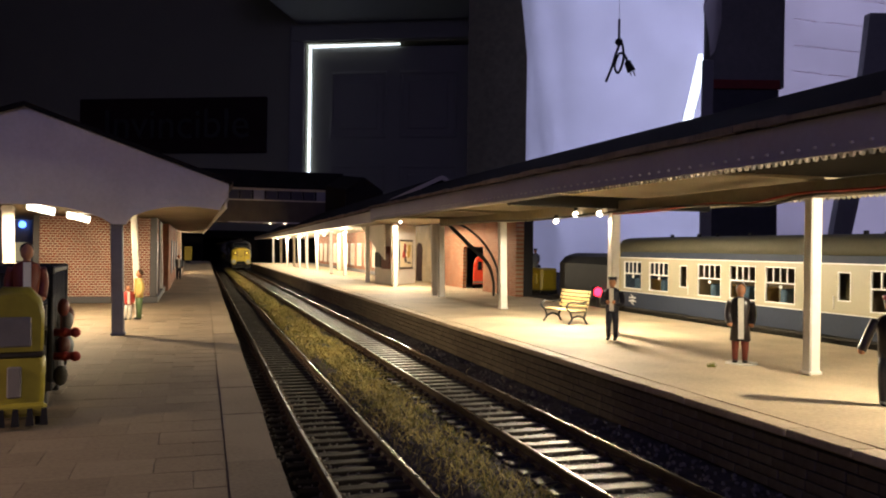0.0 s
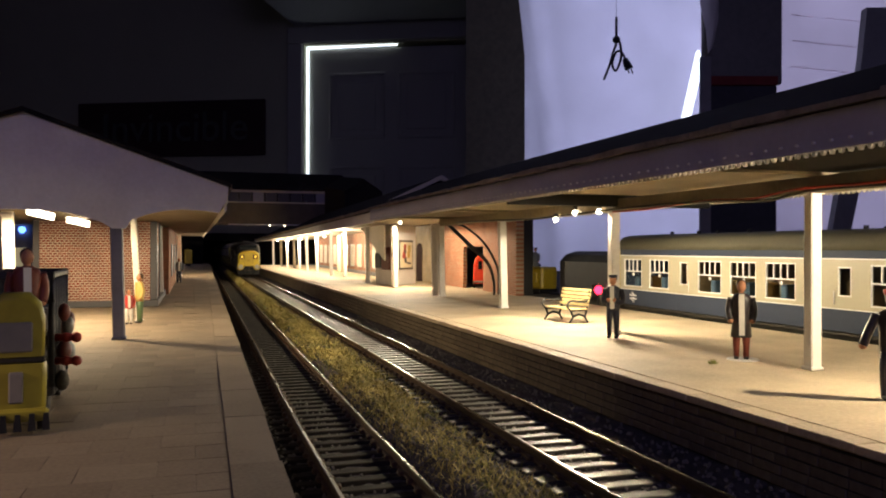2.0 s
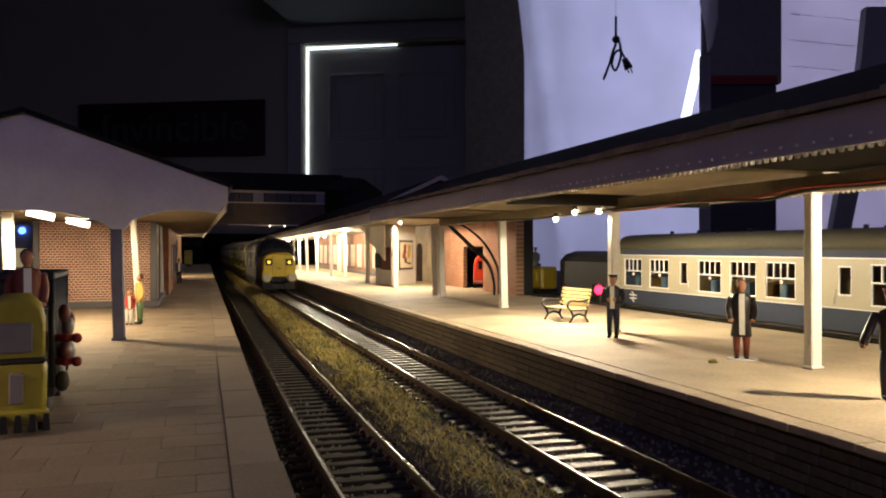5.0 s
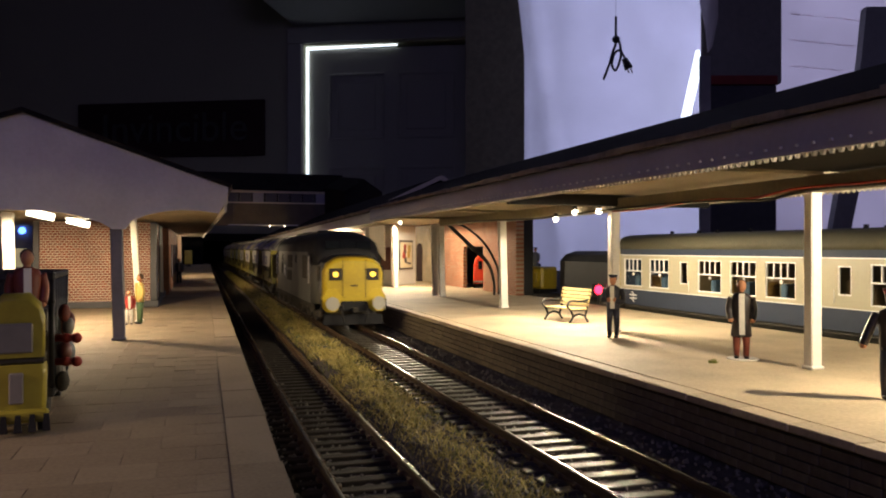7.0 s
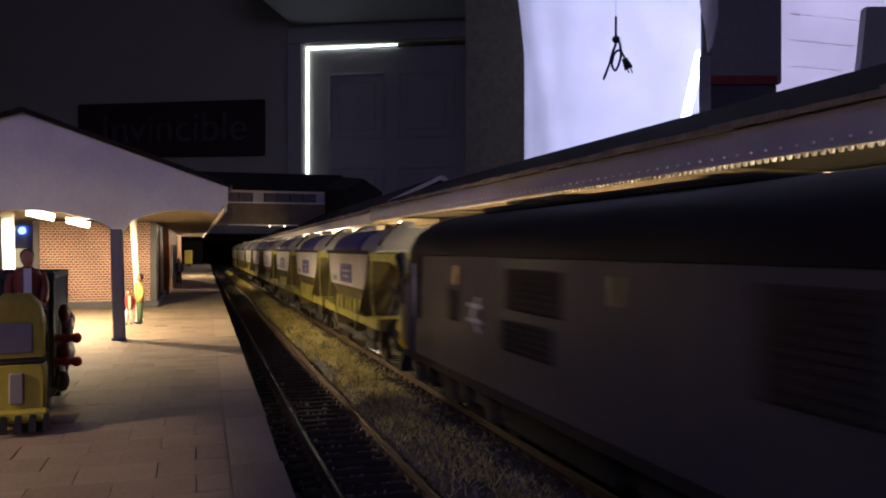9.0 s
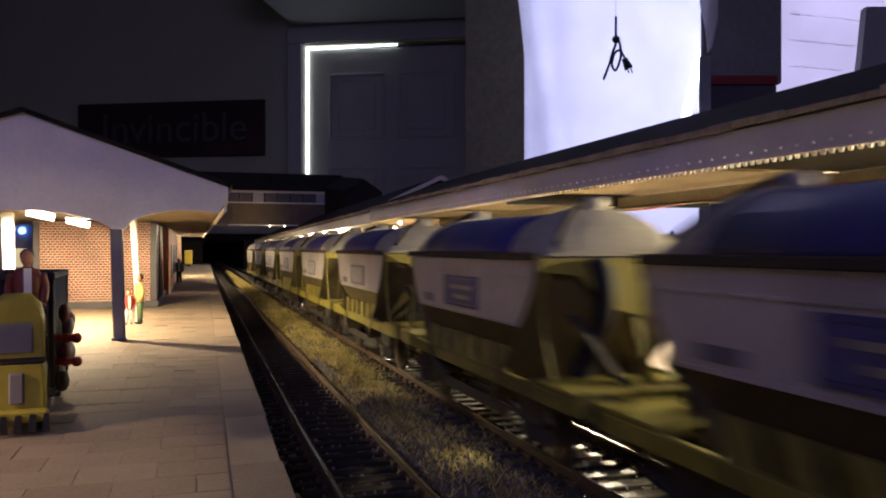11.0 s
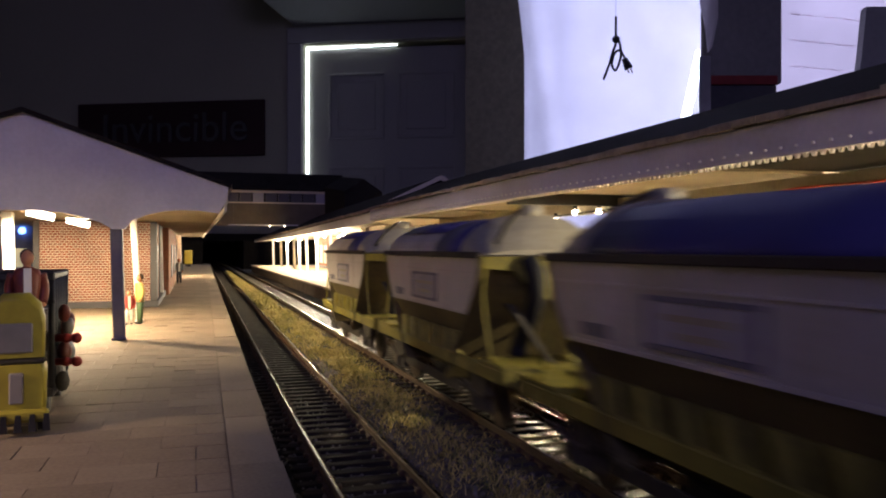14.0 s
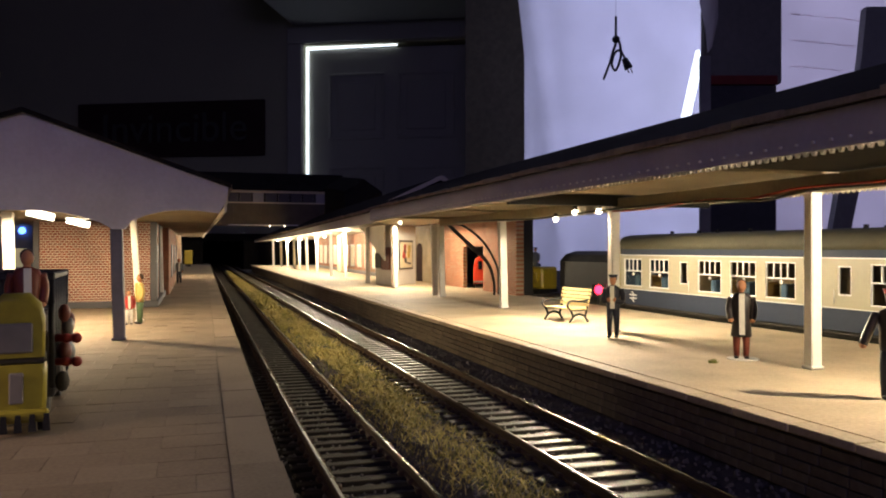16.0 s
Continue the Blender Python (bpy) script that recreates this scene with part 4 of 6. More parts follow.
def footbridge():
    b = thing("footbridge", mm(0, 0, 0), "covered footbridge with windows across both tracks", "footbridge")
    x0, x1, y0, y1 = -110.0, 181.0, 1002.0, 1040.0
    bm = bmesh.new()
    box(bm, x0, x1, y0, y1, 60, 62, 0.2)
    part("deck", bm, "timber_dark", b)
    bm = bmesh.new()
    box(bm, x0, x1, y0 + 0.6, y0 + 2, 62, 87, 0)
    for k in range(9):
        x = x1 - 3 - k * 33
        box(bm, x - 0.5, x + 0.5, y0, y0 + 0.8, 62, 87, 0.1)
    part("side_panel", bm, "timber_dark", b)
    bm = bmesh.new()
    box(bm, x0, x1, y0 + 0.3, y0 + 2.3, 86.8, 88.4, 0.2)
    box(bm, x0, x1, y0 + 0.3, y0 + 2.3, 100, 103, 0.2)
    part("rail", bm, "cream", b)
    k = 0
    x = x1 - 4
    while x > x0:
        bm = bmesh.new()
        box(bm, x - 1.2, x + 1.2, y0 + 0.5, y0 + 2.0, 88.2, 100.2, 0.2)
        part("mullion", bm, "black", b)
        x -= 15.5
    bm = bmesh.new()
    box(bm, x0, x1, y1 - 2, y1, 62, 87)
    box(bm, x0, x1, y1 - 2, y1, 99, 103)
    part("back_panel", bm, "wall_paint", b)
    x = x1 - 4
    while x > x0 + 16:
        bm = bmesh.new()
        box(bm, x - 14.1, x - 1.4, y0 + 1.6, y0 + 1.9, 88.5, 99.9)
        k += 1
        part("pane", bm, "panel_faint" if k % 5 == 2 else "grey_dark", b, "grey pane")
        x -= 15.5
    bm = bmesh.new()
    prism(bm, [(y0 - 3, 103.2), (y0 + 19, 124.5), (y1 + 3, 103.2), (y1 + 3, 104.8), (y0 + 19, 126.2), (y0 - 3, 104.8)], 0, x0 - 3, x1 + 3)
    part("roof", bm, "slate", b)
    bm = bmesh.new()
    box(bm, 40, 158, y0 - 0.6, y0 - 0.1, 59.4, 60.6, 0.1)
    part("edge_strip", bm, "white", b)
    for x in (90, 108):
        bm = bmesh.new()
        ball(bm, (x, y0 - 0.8, 58.8), 0.7)
        part("lamp_bulb", bm, "lamp_bulb", b)
    # covered stair down to the island platform
    s = thing("stair_house", mm(0, 0, 0), "covered stair from the footbridge with a dark roof", "stairs")
    bm = bmesh.new()
    loft(bm, [[(158, y, z - 20), (200, y, z - 20), (200, y, z + 16), (179, y, z + 30), (158, y, z + 16)] for y, z in ((1000, 92), (860, 78))], smooth=False)
    part("roof", bm, "slate", s)
    bm = bmesh.new()
    loft(bm, [[(156, y, z), (188, y, z), (188, y, z + 4), (156, y, z + 4)] for y, z in ((1000, 66), (860, 57), (735, 50.6))], smooth=False)
    part("stair_wall", bm, "white", s)
    for x in (-84, 183):
        bm = bmesh.new()
        box(bm, x - 3, x + 3, y0 + 6, y1 - 6, 0, 60.0, 0.4)
        part("pier", bm, "cream", b)
    # far end of the railway room behind the bridge
    bm = bmesh.new()
    box(bm, -400, 18, 1700, 1720, -18.5, 62)
    box(bm, 99, 500, 1700, 1720, -18.5, 62)
    box(bm, 18, 99, 1700, 1720, 47, 62)
    # covered way through which the trains leave
    box(bm, 12, 18, 1720, 2784, -18.5, 53)
    box(bm, 99, 105, 1720, 2784, -18.5, 53)
    box(bm, 18, 99, 1720, 2784, 47, 53)
    box(bm, 18, 99, 2778, 2784, -18.5, 47)
    structure("backdrop", bm, "soot", "black board with a covered way at the layout's far end", "board")


def island_buildings():
    k = thing("kiosk", mm(0, 0, 0), "white platform kiosk with a framed poster and notice boards", "kiosk")
    bm = bmesh.new()
    prism(bm, [(151.5, 677), (157, 641), (187, 674), (184, 704)], 2, 0, 50.5)
    part("body", bm, "white", k)
    bm = bmesh.new()
    prism(bm, [(638, 21), (638, 50.5), (738, 50.5)], 0, 150.2, 151.2)
    part("gusset", bm, "white", k)
    a, b = Vector((157, 641, 0)), Vector((187, 674, 0))
    u = (b - a).normalized()
    m = Matrix.Translation(a * MM) @ Matrix.Rotation(math.atan2(u.y, u.x), 4, "Z")
    po = part("poster", *(lambda q: (box(q, 12.5, 37.5, -0.9, -0.1, 13, 38, 0.15), q)[1:])(bmesh.new()), "poster_dark", k, "framed railway poster with figures", m)
    for (x0, x1, z0, z1, mt) in ((14, 36, 14.5, 36.5, "poster_paper"),):
        bm = bmesh.new()
        box(bm, x0, x1, -1.2, -0.85, z0, z1)
        part("print", bm, mt, po)
    rnd = random.Random(22)
    for mt, cx, cz in (("poster_dark", 21, 29), ("poster_red", 20, 25), ("poster_ochre", 29, 26), ("poster_ochre", 30, 31), ("poster_dark", 23, 21.5), ("poster_red", 22, 32), ("poster_dark", 30, 18)):
        bm = bmesh.new()
        pts = []
        for i in range(9):
            an = 2 * math.pi * i / 9
            r = rnd.uniform(1.2, 3.4)
            pts.append((cx + r * math.cos(an) * (1.5 if cz == 18 else 1), cz + r * math.sin(an) * (0.4 if cz == 18 else 1.3)))
        prism(bm, pts, 1, -1.45 - rnd.random() * 0.1, -1.2)
        part("blot", bm, mt, po)
    a, b = Vector((151.5, 677, 0)), Vector((157, 641, 0))
    u = (b - a).normalized()
    m = Matrix.Translation(a * MM) @ Matrix.Rotation(math.atan2(u.y, u.x), 4, "Z")
    for x0, x1, z0, z1 in ((2, 15, 14, 27), (16.5, 35, 13, 32)):
        bm = bmesh.new()
        box(bm, x0, x1, -1.4, -0.05, z0, z1, 0.3)
        part("notice_board", bm, "door_brown" if x0 > 9 else "black", k, "dark notice board", m)
    # brick building with the opening
    g = thing("goods_office", mm(0, 0, 0), "red brick island building with an open doorway", "building")
    X0, X1 = 203.0, 206.0
    bm = bmesh.new()
    for y0, y1, z0, z1 in ((510, 546, 0, 52), (591, 668, 0, 52), (546, 591, 32.5, 52)):
        box(bm, X0, X1, y0, y1, z0, z1)
    part("front_wall", bm, "brick_red_y", g)
    bm = bmesh.new()
    box(bm, X0 - 1.6, X1 + 1, 480, 509.9, 0, 52, 0.2)
    part("pier", bm, "brick_red_y", g)
    # End wall blackened for its shade, with an added dark backing behind the doorway.
    bm = bmesh.new()
    box(bm, 207.1, 214, 481, 484, 0, 54)
    box(bm, 233, 235, 556, 790, -1, 54)
    part("end_wall", bm, "black", g)
    bm = bmesh.new()
    box(bm, X0, X1 + 1, 668.2, 790, 0, 52)
    part("buff_wall", bm, "brick_buff", g, "buff brick wall")
    bm = bmesh.new()
    pts = [(708, 0.4), (727, 0.4), (727, 30)] + [(717.5 + 9.5 * math.cos(a), 30 + 6 * math.sin(a)) for a in (math.pi * i / 8 for i in range(1, 8))] + [(708, 30)]
    prism(bm, pts, 0, X0 - 0.5, X0 - 0.05)
    part("arched_door", bm, "door_matt", g, "dark brown arched door")
    bm = bmesh.new()
    box(bm, X0 - 1, 214, 480, 790, 52.2, 55, 0.3)
    part("roof", bm, "slate", g)
    bm = bmesh.new()
    box(bm, 211.6, 232.8, 548, 788, -1.1, -0.05)
    part("inner_floor", bm, "concrete", g)
    # long far building with lit windows
    h = thing("booking_hall", mm(0, 0, 0), "long brick booking hall with tall white windows", "building")
    bm = bmesh.new()
    box(bm, 196, 235, 800, 1330, 0, 50)
    part("wall", bm, "brick_red_y", h)
    for y in range(820, 1300, 44):
        bm = bmesh.new()
        y2 = y + 24
        for a in ((y, y + 2, 8, 36), (y2 - 2, y2, 8, 36), (y + 11, y + 13, 10, 34), (y, y2, 34, 36), (y, y2, 8, 10), (y + 2, y2 - 2, 21.5, 22.5)):
            box(bm, 194.9, 195.9, *a, 0.1)
        w = part("window", bm, "white", h, "white painted sash window")
        bm = bmesh.new()
        box(bm, 195.6, 195.95, y + 1, y2 - 1, 9, 35)
        part("pane", bm, "cream", w)
    bm = bmesh.new()
    box(bm, 195.0, 196.2, 800, 1330, 0, 4, 0.2)
    part("plinth", bm, "grey_paint", h)
    # red van inside the doorway
    van = thing("van", mm(222.5, 601, 0, -20), "small red van parked in the doorway", "van")
    bm = bmesh.new()
    prof = [(-7, 3), (7, 3), (7.2, 8), (7, 17), (6, 22), (3.5, 25), (-3.5, 25), (-6, 22), (-7, 17), (-7.2, 8)]
    loft(bm, [[(x * s, y, 3 + (z - 3) * t) for x, z in prof] for y, s, t in ((-16, 0.93, 0.93), (-14.5, 1, 1), (12, 1, 1), (13.5, 0.96, 0.9))])
    part("body", bm, "van_red", van)
    for x in (-3.3, 0.4):
        bm = bmesh.new()
        box(bm, x, x + 2.9, -16.6, -15.8, 14.5, 21, 0.6)
        part("rear_window", bm, "dark_glass", van)
    for x in (-7, 5.6):
        for y in (-9, 8):
            bm = bmesh.new()
            tube(bm, (x, y, 3.2), (x + 1.6, y, 3.2), 3.2, 3.2, 16)
            part("wheel", bm, "black", van)
    bm = bmesh.new()
    box(bm, -7.2, 7.2, -17.2, -16.2, 4, 5.4, 0.3)
    part("bumper", bm, "panel_grey", van)
    # yellow works tractor behind
    tr = thing("yellow_tractor", mm(240, 520, -1, 20), "yellow rail tractor beside the brick building", "tractor")
    bm = bmesh.new()
    box(bm, -8, 8, -6, 10, 3, 19, 1.4)
    box(bm, -9.5, -7, -2, 5, 8, 15, 0.5)
    part("body", bm, "yellow", tr)
    bm = bmesh.new()
    box(bm, -9, 9, -5, 26, 0.6, 3.4, 0.4)
    part("chassis", bm, "black", tr)
    bm = bmesh.new()
    box(bm, -2, 12, 14.5, 30, 3, 21, 1.0)
    part("hood", bm, "black", tr)


# ---- coach ----


def coach(y_far, first=True):
    """A blue and cream-grey coach; its far end at y_far, 262 long towards the camera."""
    c = thing("coach", mm(217, y_far, RAIL), "blue and grey railway coach standing at the platform", "railway coach", "standing coaches")
    body = [(4, 21, 20.5, 34.7), (28, 45, 20.5, 34.7), (54, 60, 23.4, 33.8), (68, 84.5, 20.5, 34.7), (90.3, 106.7, 20.5, 34.7), (112.2, 128.8, 20.5, 34.7), (149.4, 155.4, 23.4, 33.8), (163.5, 180, 20.5, 34.7), (186, 202, 20.5, 34.7), (208, 224, 20.5, 34.7), (231.4, 237.2, 23.4, 33.8)]
    L = 262.0
    bm = bmesh.new()
    box(bm, 0, 1.2, -L, 0, 11.0, 18.9, 0)
    part("lower_side", bm, "coach_blue", c, "blue lower body side")
    bm = bmesh.new()
    z0, z1, zt = 18.9, 20.5, 36.8
    box(bm, 0, 1.2, -L, 0, z0, z1)
    box(bm, 0, 1.2, -L, 0, 34.7, zt)
    prev = 0.0
    for a, b, w0, w1 in body:
        box(bm, 0, 1.2, -a, -prev, z1, 34.7)
        if w0 > z1:
            box(bm, 0, 1.2, -b, -a, z1, w0)
            box(bm, 0, 1.2, -b, -a, w1, 34.7)
        prev = b
    box(bm, 0, 1.2, -L, -prev, z1, 34.7)
    part("upper_side", bm, "coach_grey", c, "cream-grey window band")
    bm = bmesh.new()
    box(bm, -0.06, 0.03, -L + 0.2, -0.4, 36.4, 36.8)
    box(bm, -0.06, 0.03, -L + 0.2, -0.4, 18.8, 19.1)
    part("lining", bm, "white_mark", c)
    bm = bmesh.new()
    prism(bm, [(0.6, 11.2), (34.4, 11.2), (34.4, 36), (30, 42), (5, 42), (0.6, 36)], 1, 0.3, 5.0)
    part("cab_front", bm, "yellow", c, "yellow cab front")
    bm = bmesh.new()
    box(bm, 0.0, 1.2, -L, 0, 36.8, 40.0, 0)
    part("cantrail", bm, "coach_blue", c)
    bm = bmesh.new()
    prof = [(-0.5, 39.6), (-0.35, 42.2), (0.3, 44.6), (1.8, 46.0), (5, 46.9), (17.5, 47.6), (30, 46.9), (33.2, 46.0), (34.7, 44.6), (35.35, 42.2), (35.5, 39.6)]
    loft(bm, [[(x, y, 39.6 + (zz - 39.6) * t) for x, zz in prof] for y, t in ((0.6, 0.96), (-0.6, 1), (-L + 0.6, 1), (-L - 0.6, 0.96))])
    part("roof", bm, "coach_roof", c)
    for k, y in enumerate((-30, -52, -66, -88, -150, -175, -196, -230)):
        bm = bmesh.new()
        tube(bm, (12, y, 46.9), (12, y, 48.6), 1.0, 0.9, 10)
        part("roof_vent", bm, "black", c)
    bm = bmesh.new()
    box(bm, 33.8, 35, -L, 0, 11, 40)
    box(bm, 1.2, 33.8, -1.2, 0, 11, 40)
    box(bm, 1.2, 33.8, -L, -L + 1.2, 11, 40)
    part("far_side", bm, "coach_blue", c)
    bm = bmesh.new()
    box(bm, 32.6, 33.7, -L + 1.3, -1.3, 12.5, 39)
    box(bm, 2.0, 32.6, -49.5, -48.5, 12.5, 39)
    box(bm, 2.0, 32.6, -133.5, -132.5, 12.5, 39)
    part("inner_lining", bm, "lining_brown", c)
    bm = bmesh.new()
    box(bm, 1.2, 33.8, -L + 1.2, -1.2, 11.4, 12.4)
    part("coach_floor", bm, "under", c)
    for a, b, w0, w1 in body:
        bm = bmesh.new()
        box(bm, 0.75, 0.95, -b, -a, w0, w1)
        w = part("window", bm, "glass", c)
        w.visible_shadow = False
        bm = bmesh.new()
        f = 0.45
        box(bm, 0.1, 0.6, -b, -b + f, w0, w1)
        box(bm, 0.1, 0.6, -a - f, -a, w0, w1)
        box(bm, 0.1, 0.6, -b + f, -a - f, w0, w0 + f)
        box(bm, 0.1, 0.6, -b + f, -a - f, w1 - f, w1)
        if b - a > 10:
            zz = w0 + 7.6
            box(bm, 0.1, 0.6, -b + f, -a - f, zz, zz + 0.6)
            for q in (0.27, 0.5, 0.73):
                yy = -b + (b - a) * q
                box(bm, 0.1, 0.6, yy - 0.25, yy + 0.25, zz + 0.6, w1 - f)
            tube(bm, (0.3, -(a + b) / 2, zz - 1.2), (0.7, -(a + b) / 2, zz - 1.2), 0.8, 0.8, 8)
        part("window_frame", bm, "white_mark", w)
        if b - a > 10:
            for dy, mt in ((2.2, "seat"), (9.5, "seat_blue")):
                bm = bmesh.new()
                box(bm, 4, 14, -b + dy, -b + dy + 3.4, 12.6, 26, 0.6)
                box(bm, 4, 14, -b + dy + 3.4, -b + dy + 5.4, 12.6, 18, 0.6)
                part("coach_seat", bm, mt, c)
    for y in (-61.5, -148, -239):
        bm = bmesh.new()
        tube(bm, (-0.35, y, 20.5), (-0.35, y, 25.0), 0.16, 0.16, 6)
        part("handrail", bm, "white_mark", c)
    # arrow emblem as two plain bars and strokes
    bm = bmesh.new()
    for z0 in (15.6, 13.9):
        box(bm, -0.12, -0.02, -16.2, -9.6, z0, z0 + 0.75)
    prism(bm, [(-11.2, 17.7), (-12.3, 17.7), (-14.6, 16.0), (-13.4, 16.0)], 0, -0.12, -0.02)
    prism(bm, [(-14.4, 12.4), (-13.3, 12.4), (-11.0, 14.1), (-12.2, 14.1)], 0, -0.12, -0.02)
    prism(bm, [(-13.3, 15.2), (-12.0, 15.2), (-13.6, 14.3), (-14.9, 14.3)], 0, -0.12, -0.02)
    part("emblem", bm, "white_mark", c, "plain white emblem")
    bm = bmesh.new()
    box(bm, 1.5, 33.5, -L + 3, -3, 8.2, 11, 0.4)
    box(bm, 6, 29, -190, -80, 4.0, 8.2, 0.6)
    box(bm, 0.3, 2, -L + 3, -3, 9.4, 10.4, 0.2)
    part("underframe", bm, "under", c)
    for y in (-30, -L + 30):
        bm = bmesh.new()
        box(bm, 5, 30, y - 20, y + 20, 4.2, 8.2, 0.6)
        part("bogie", bm, "under", c)
        for yy in (y - 17, y + 17):
            for x in (8, 25.5):
                bm = bmesh.new()
                tube(bm, (x, yy, 6.2), (x + 1.5, yy, 6.2), 6.2, 6.2, 18)
                part("wheel", bm, "wheel", c)
    return c


def coaches():
    c = coach(374.0)
    copy_thing(c, mm(217, 100, RAIL))
    d = copy_thing(c, mm(275, 300, RAIL + 1.4))
    tagged(d, "second blue and grey coach standing on the far road")
    # brown van beyond the coach
    w = thing("covered_wagon", mm(234.5, 388, RAIL), "dark brown covered wagon coupled behind the coach", "wagon")
    bm = bmesh.new()
    prof = [(-16, 12), (16, 12), (16, 36), (12, 41), (5, 43.5), (-5, 43.5), (-12, 41), (-16, 36)]
    prism(bm, [(x, 12 + (z - 12) * 0.84) for x, z in prof], 1, 2, 62)
    part("body", bm, "loco_black", w)
    bm = bmesh.new()
    box(bm, -13, 13, 1, 64, 7, 12, 0.5)
    part("underframe", bm, "under", w)
    for y in (14, 50):
        for x in (-9, 7.5):
            bm = bmesh.new()
            tube(bm, (x, y, 6.2), (x + 1.5, y, 6.2), 6.2, 6.2, 16)
            part("wheel", bm, "wheel", w)
    for nm, x in (("far_track", 234.5), ("yard_track", 292.5)):
        t = thing(nm, mm(0, 0, 0), "track beside the far face of the island platform", "railway track", "tracks")
        for s in (-8.75, 8.75):
            bm = bmesh.new()
            box(bm, x + s - 0.5, x + s + 0.5, -200, 503, -12.2, RAIL if x < 250 else RAIL + 1.4, 0.1)
            part("rail", bm, "rail_side", t)


# ---- train ----


def wheelset(parent, y, r=6.0, xs=(-9.4, 7.9), spokes=True):
    for x in xs:
        bm = bmesh.new()
        tube(bm, (x, y, r), (x + 1.5, y, r), r, r, 20)
        tube(bm, (x - 0.3, y, r), (x + 1.8, y, r), r * 0.35, r * 0.35, 10)
        part("wheel", bm, "wheel", parent)


def locomotive():
    """Nose front at y = 0, body running to y = 236; z from the rail."""
    e = thing("locomotive", mm(RIGHT_TRACK, 1337, RAIL), "grey diesel locomotive with yellow nose and black roof", "locomotive")
    side = 17.3

    def shell(w, zb, zc, zt, k=10):
        pts = [(-w, zb), (w, zb), (w, zc)]
        for i in range(1, k):
            a = math.pi * i / k
            pts.append((w * math.cos(a), zc + (zt - zc) * math.sin(a) ** 0.75))
        pts.append((-w, zc))
        return pts
    # body sides
    bm = bmesh.new()
    for s in (-1, 1):
        box(bm, s * side - (1.2 if s > 0 else 0), s * side + (0 if s > 0 else 1.2), 28, 194, 11.5, 38.5, 0.2)
    box(bm, -side + 1.3, side - 1.3, 30, 192, 11.5, 38.0)
    part("body", bm, "loco_grey", e)
    # roof, black, rounded down over both cabs
    bm = bmesh.new()
    rings = []
    front = ((13.2, 14.8, 33.2, 37.0), (14.8, 15.3, 34.0, 40.0), (16.8, 16.0, 35.2, 43.2), (19.6, 16.7, 36.6, 46.0), (24, 17.2, 37.8, 48.0), (30, 17.4, 38.4, 48.8), (42, 17.4, 38.5, 49.0))
    for y, w, zc, zt in front + tuple((222 - y, w, zc, zt) for y, w, zc, zt in front[::-1]):
        rings.append([(x, y, z) for x, z in shell(w, zc - 0.3, zc, zt, 14)])
    loft(bm, rings)
    part("roof", bm, "loco_black", e)
    bm = bmesh.new()
    box(bm, -7, 7, 70, 170, 48.2, 49.8, 0.5)
    for y in (84, 128, 150):
        tube(bm, (0, y, 49.6), (0, y, 50.5), 5, 5, 16)
    part("roof_panel", bm, "loco_black", e)
    # black cab surrounds and windscreens
    for f, y0 in ((1, 25.0), (-1, 197.0)):
        bm = bmesh.new()
        loft(bm, [[(x, y0 + f * dy, z) for x, z in ((-w, 31.6), (w, 31.6), (w, zt), (-w, zt))] for dy, w, zt in ((-11.5, 15.3, 33.4), (-6, 16.3, 35.2), (-2.0, 17.1, 36.8), (3.0, 17.42, 38.2), (10, 17.42, 38.4))], smooth=False)
        part("cab", bm, "loco_black", e, "black cab surround")
        for x0, x1 in ((-14.2, -5.4), (-4.6, 4.6), (5.4, 14.2)):
            bm = bmesh.new()
            prism(bm, [(y0 - f * 10.6, 40.0), (y0 - f * 8.2, 43.8), (y0 - f * 7.4, 43.2), (y0 - f * 9.8, 39.4)], 0, x0 * 0.8, x1 * 0.8)
            part("windscreen", bm, "dark_glass", e)
        for s in (-1, 1):
            bm = bmesh.new()
            box(bm, s * 17.55 - 0.15, s * 17.55 + 0.15, min(y0 - f * 2.5, y0 + f * 1.6), max(y0 - f * 2.5, y0 + f * 1.6), 32.4, 37.0, 0.2)
            part("cab_window", bm, "dark_glass", e)
            bm = bmesh.new()
            box(bm, s * 17.5 - 0.12, s * 17.5 + 0.12, min(y0 + f * 5.4, y0 + f * 9.8), max(y0 + f * 5.4, y0 + f * 9.8), 21.6, 38.4, 0.1)
            d = part("cab_door", bm, "loco_black", e)
            bm = bmesh.new()
            tube(bm, (s * 17.9, y0 + f * 4.6, 22), (s * 17.9, y0 + f * 4.6, 36), 0.2, 0.2, 6)
            part("handrail", bm, "white_mark", e)
        # nose
        bm = bmesh.new()
        rings = []
        for dy, w, zb, zt, rr in ((0.0, 13.0, 14.6, 33.6, 3.4), (0.9, 14.2, 14.0, 35.0, 4.2), (4.2, 15.0, 13.4, 36.4, 4.8), (4.25, 15.0, 13.4, 36.4, 4.8), (12, 15.8, 12.6, 36.9, 5.0), (27.0, 17.2, 11.6, 37.4, 5.0)):
            yy = (y0 - f * 25) + f * dy
            ring = [(-w, zb), (w, zb), (w, zt - rr * 1.6), (w - rr * 0.35, zt - rr * 0.75), (w - rr * 1.1, zt - rr * 0.22), (w * 0.45, zt), (0, zt + 0.35), (-w * 0.45, zt), (-w + rr * 1.1, zt - rr * 0.22), (-w + rr * 0.35, zt - rr * 0.75), (-w, zt - rr * 1.6)]
            rings.append([(x, yy, z) for x, z in ring])
        loft(bm, rings[:3])
        nose = part("nose", bm, "yellow", e, "yellow warning panel nose")
        bm = bmesh.new()
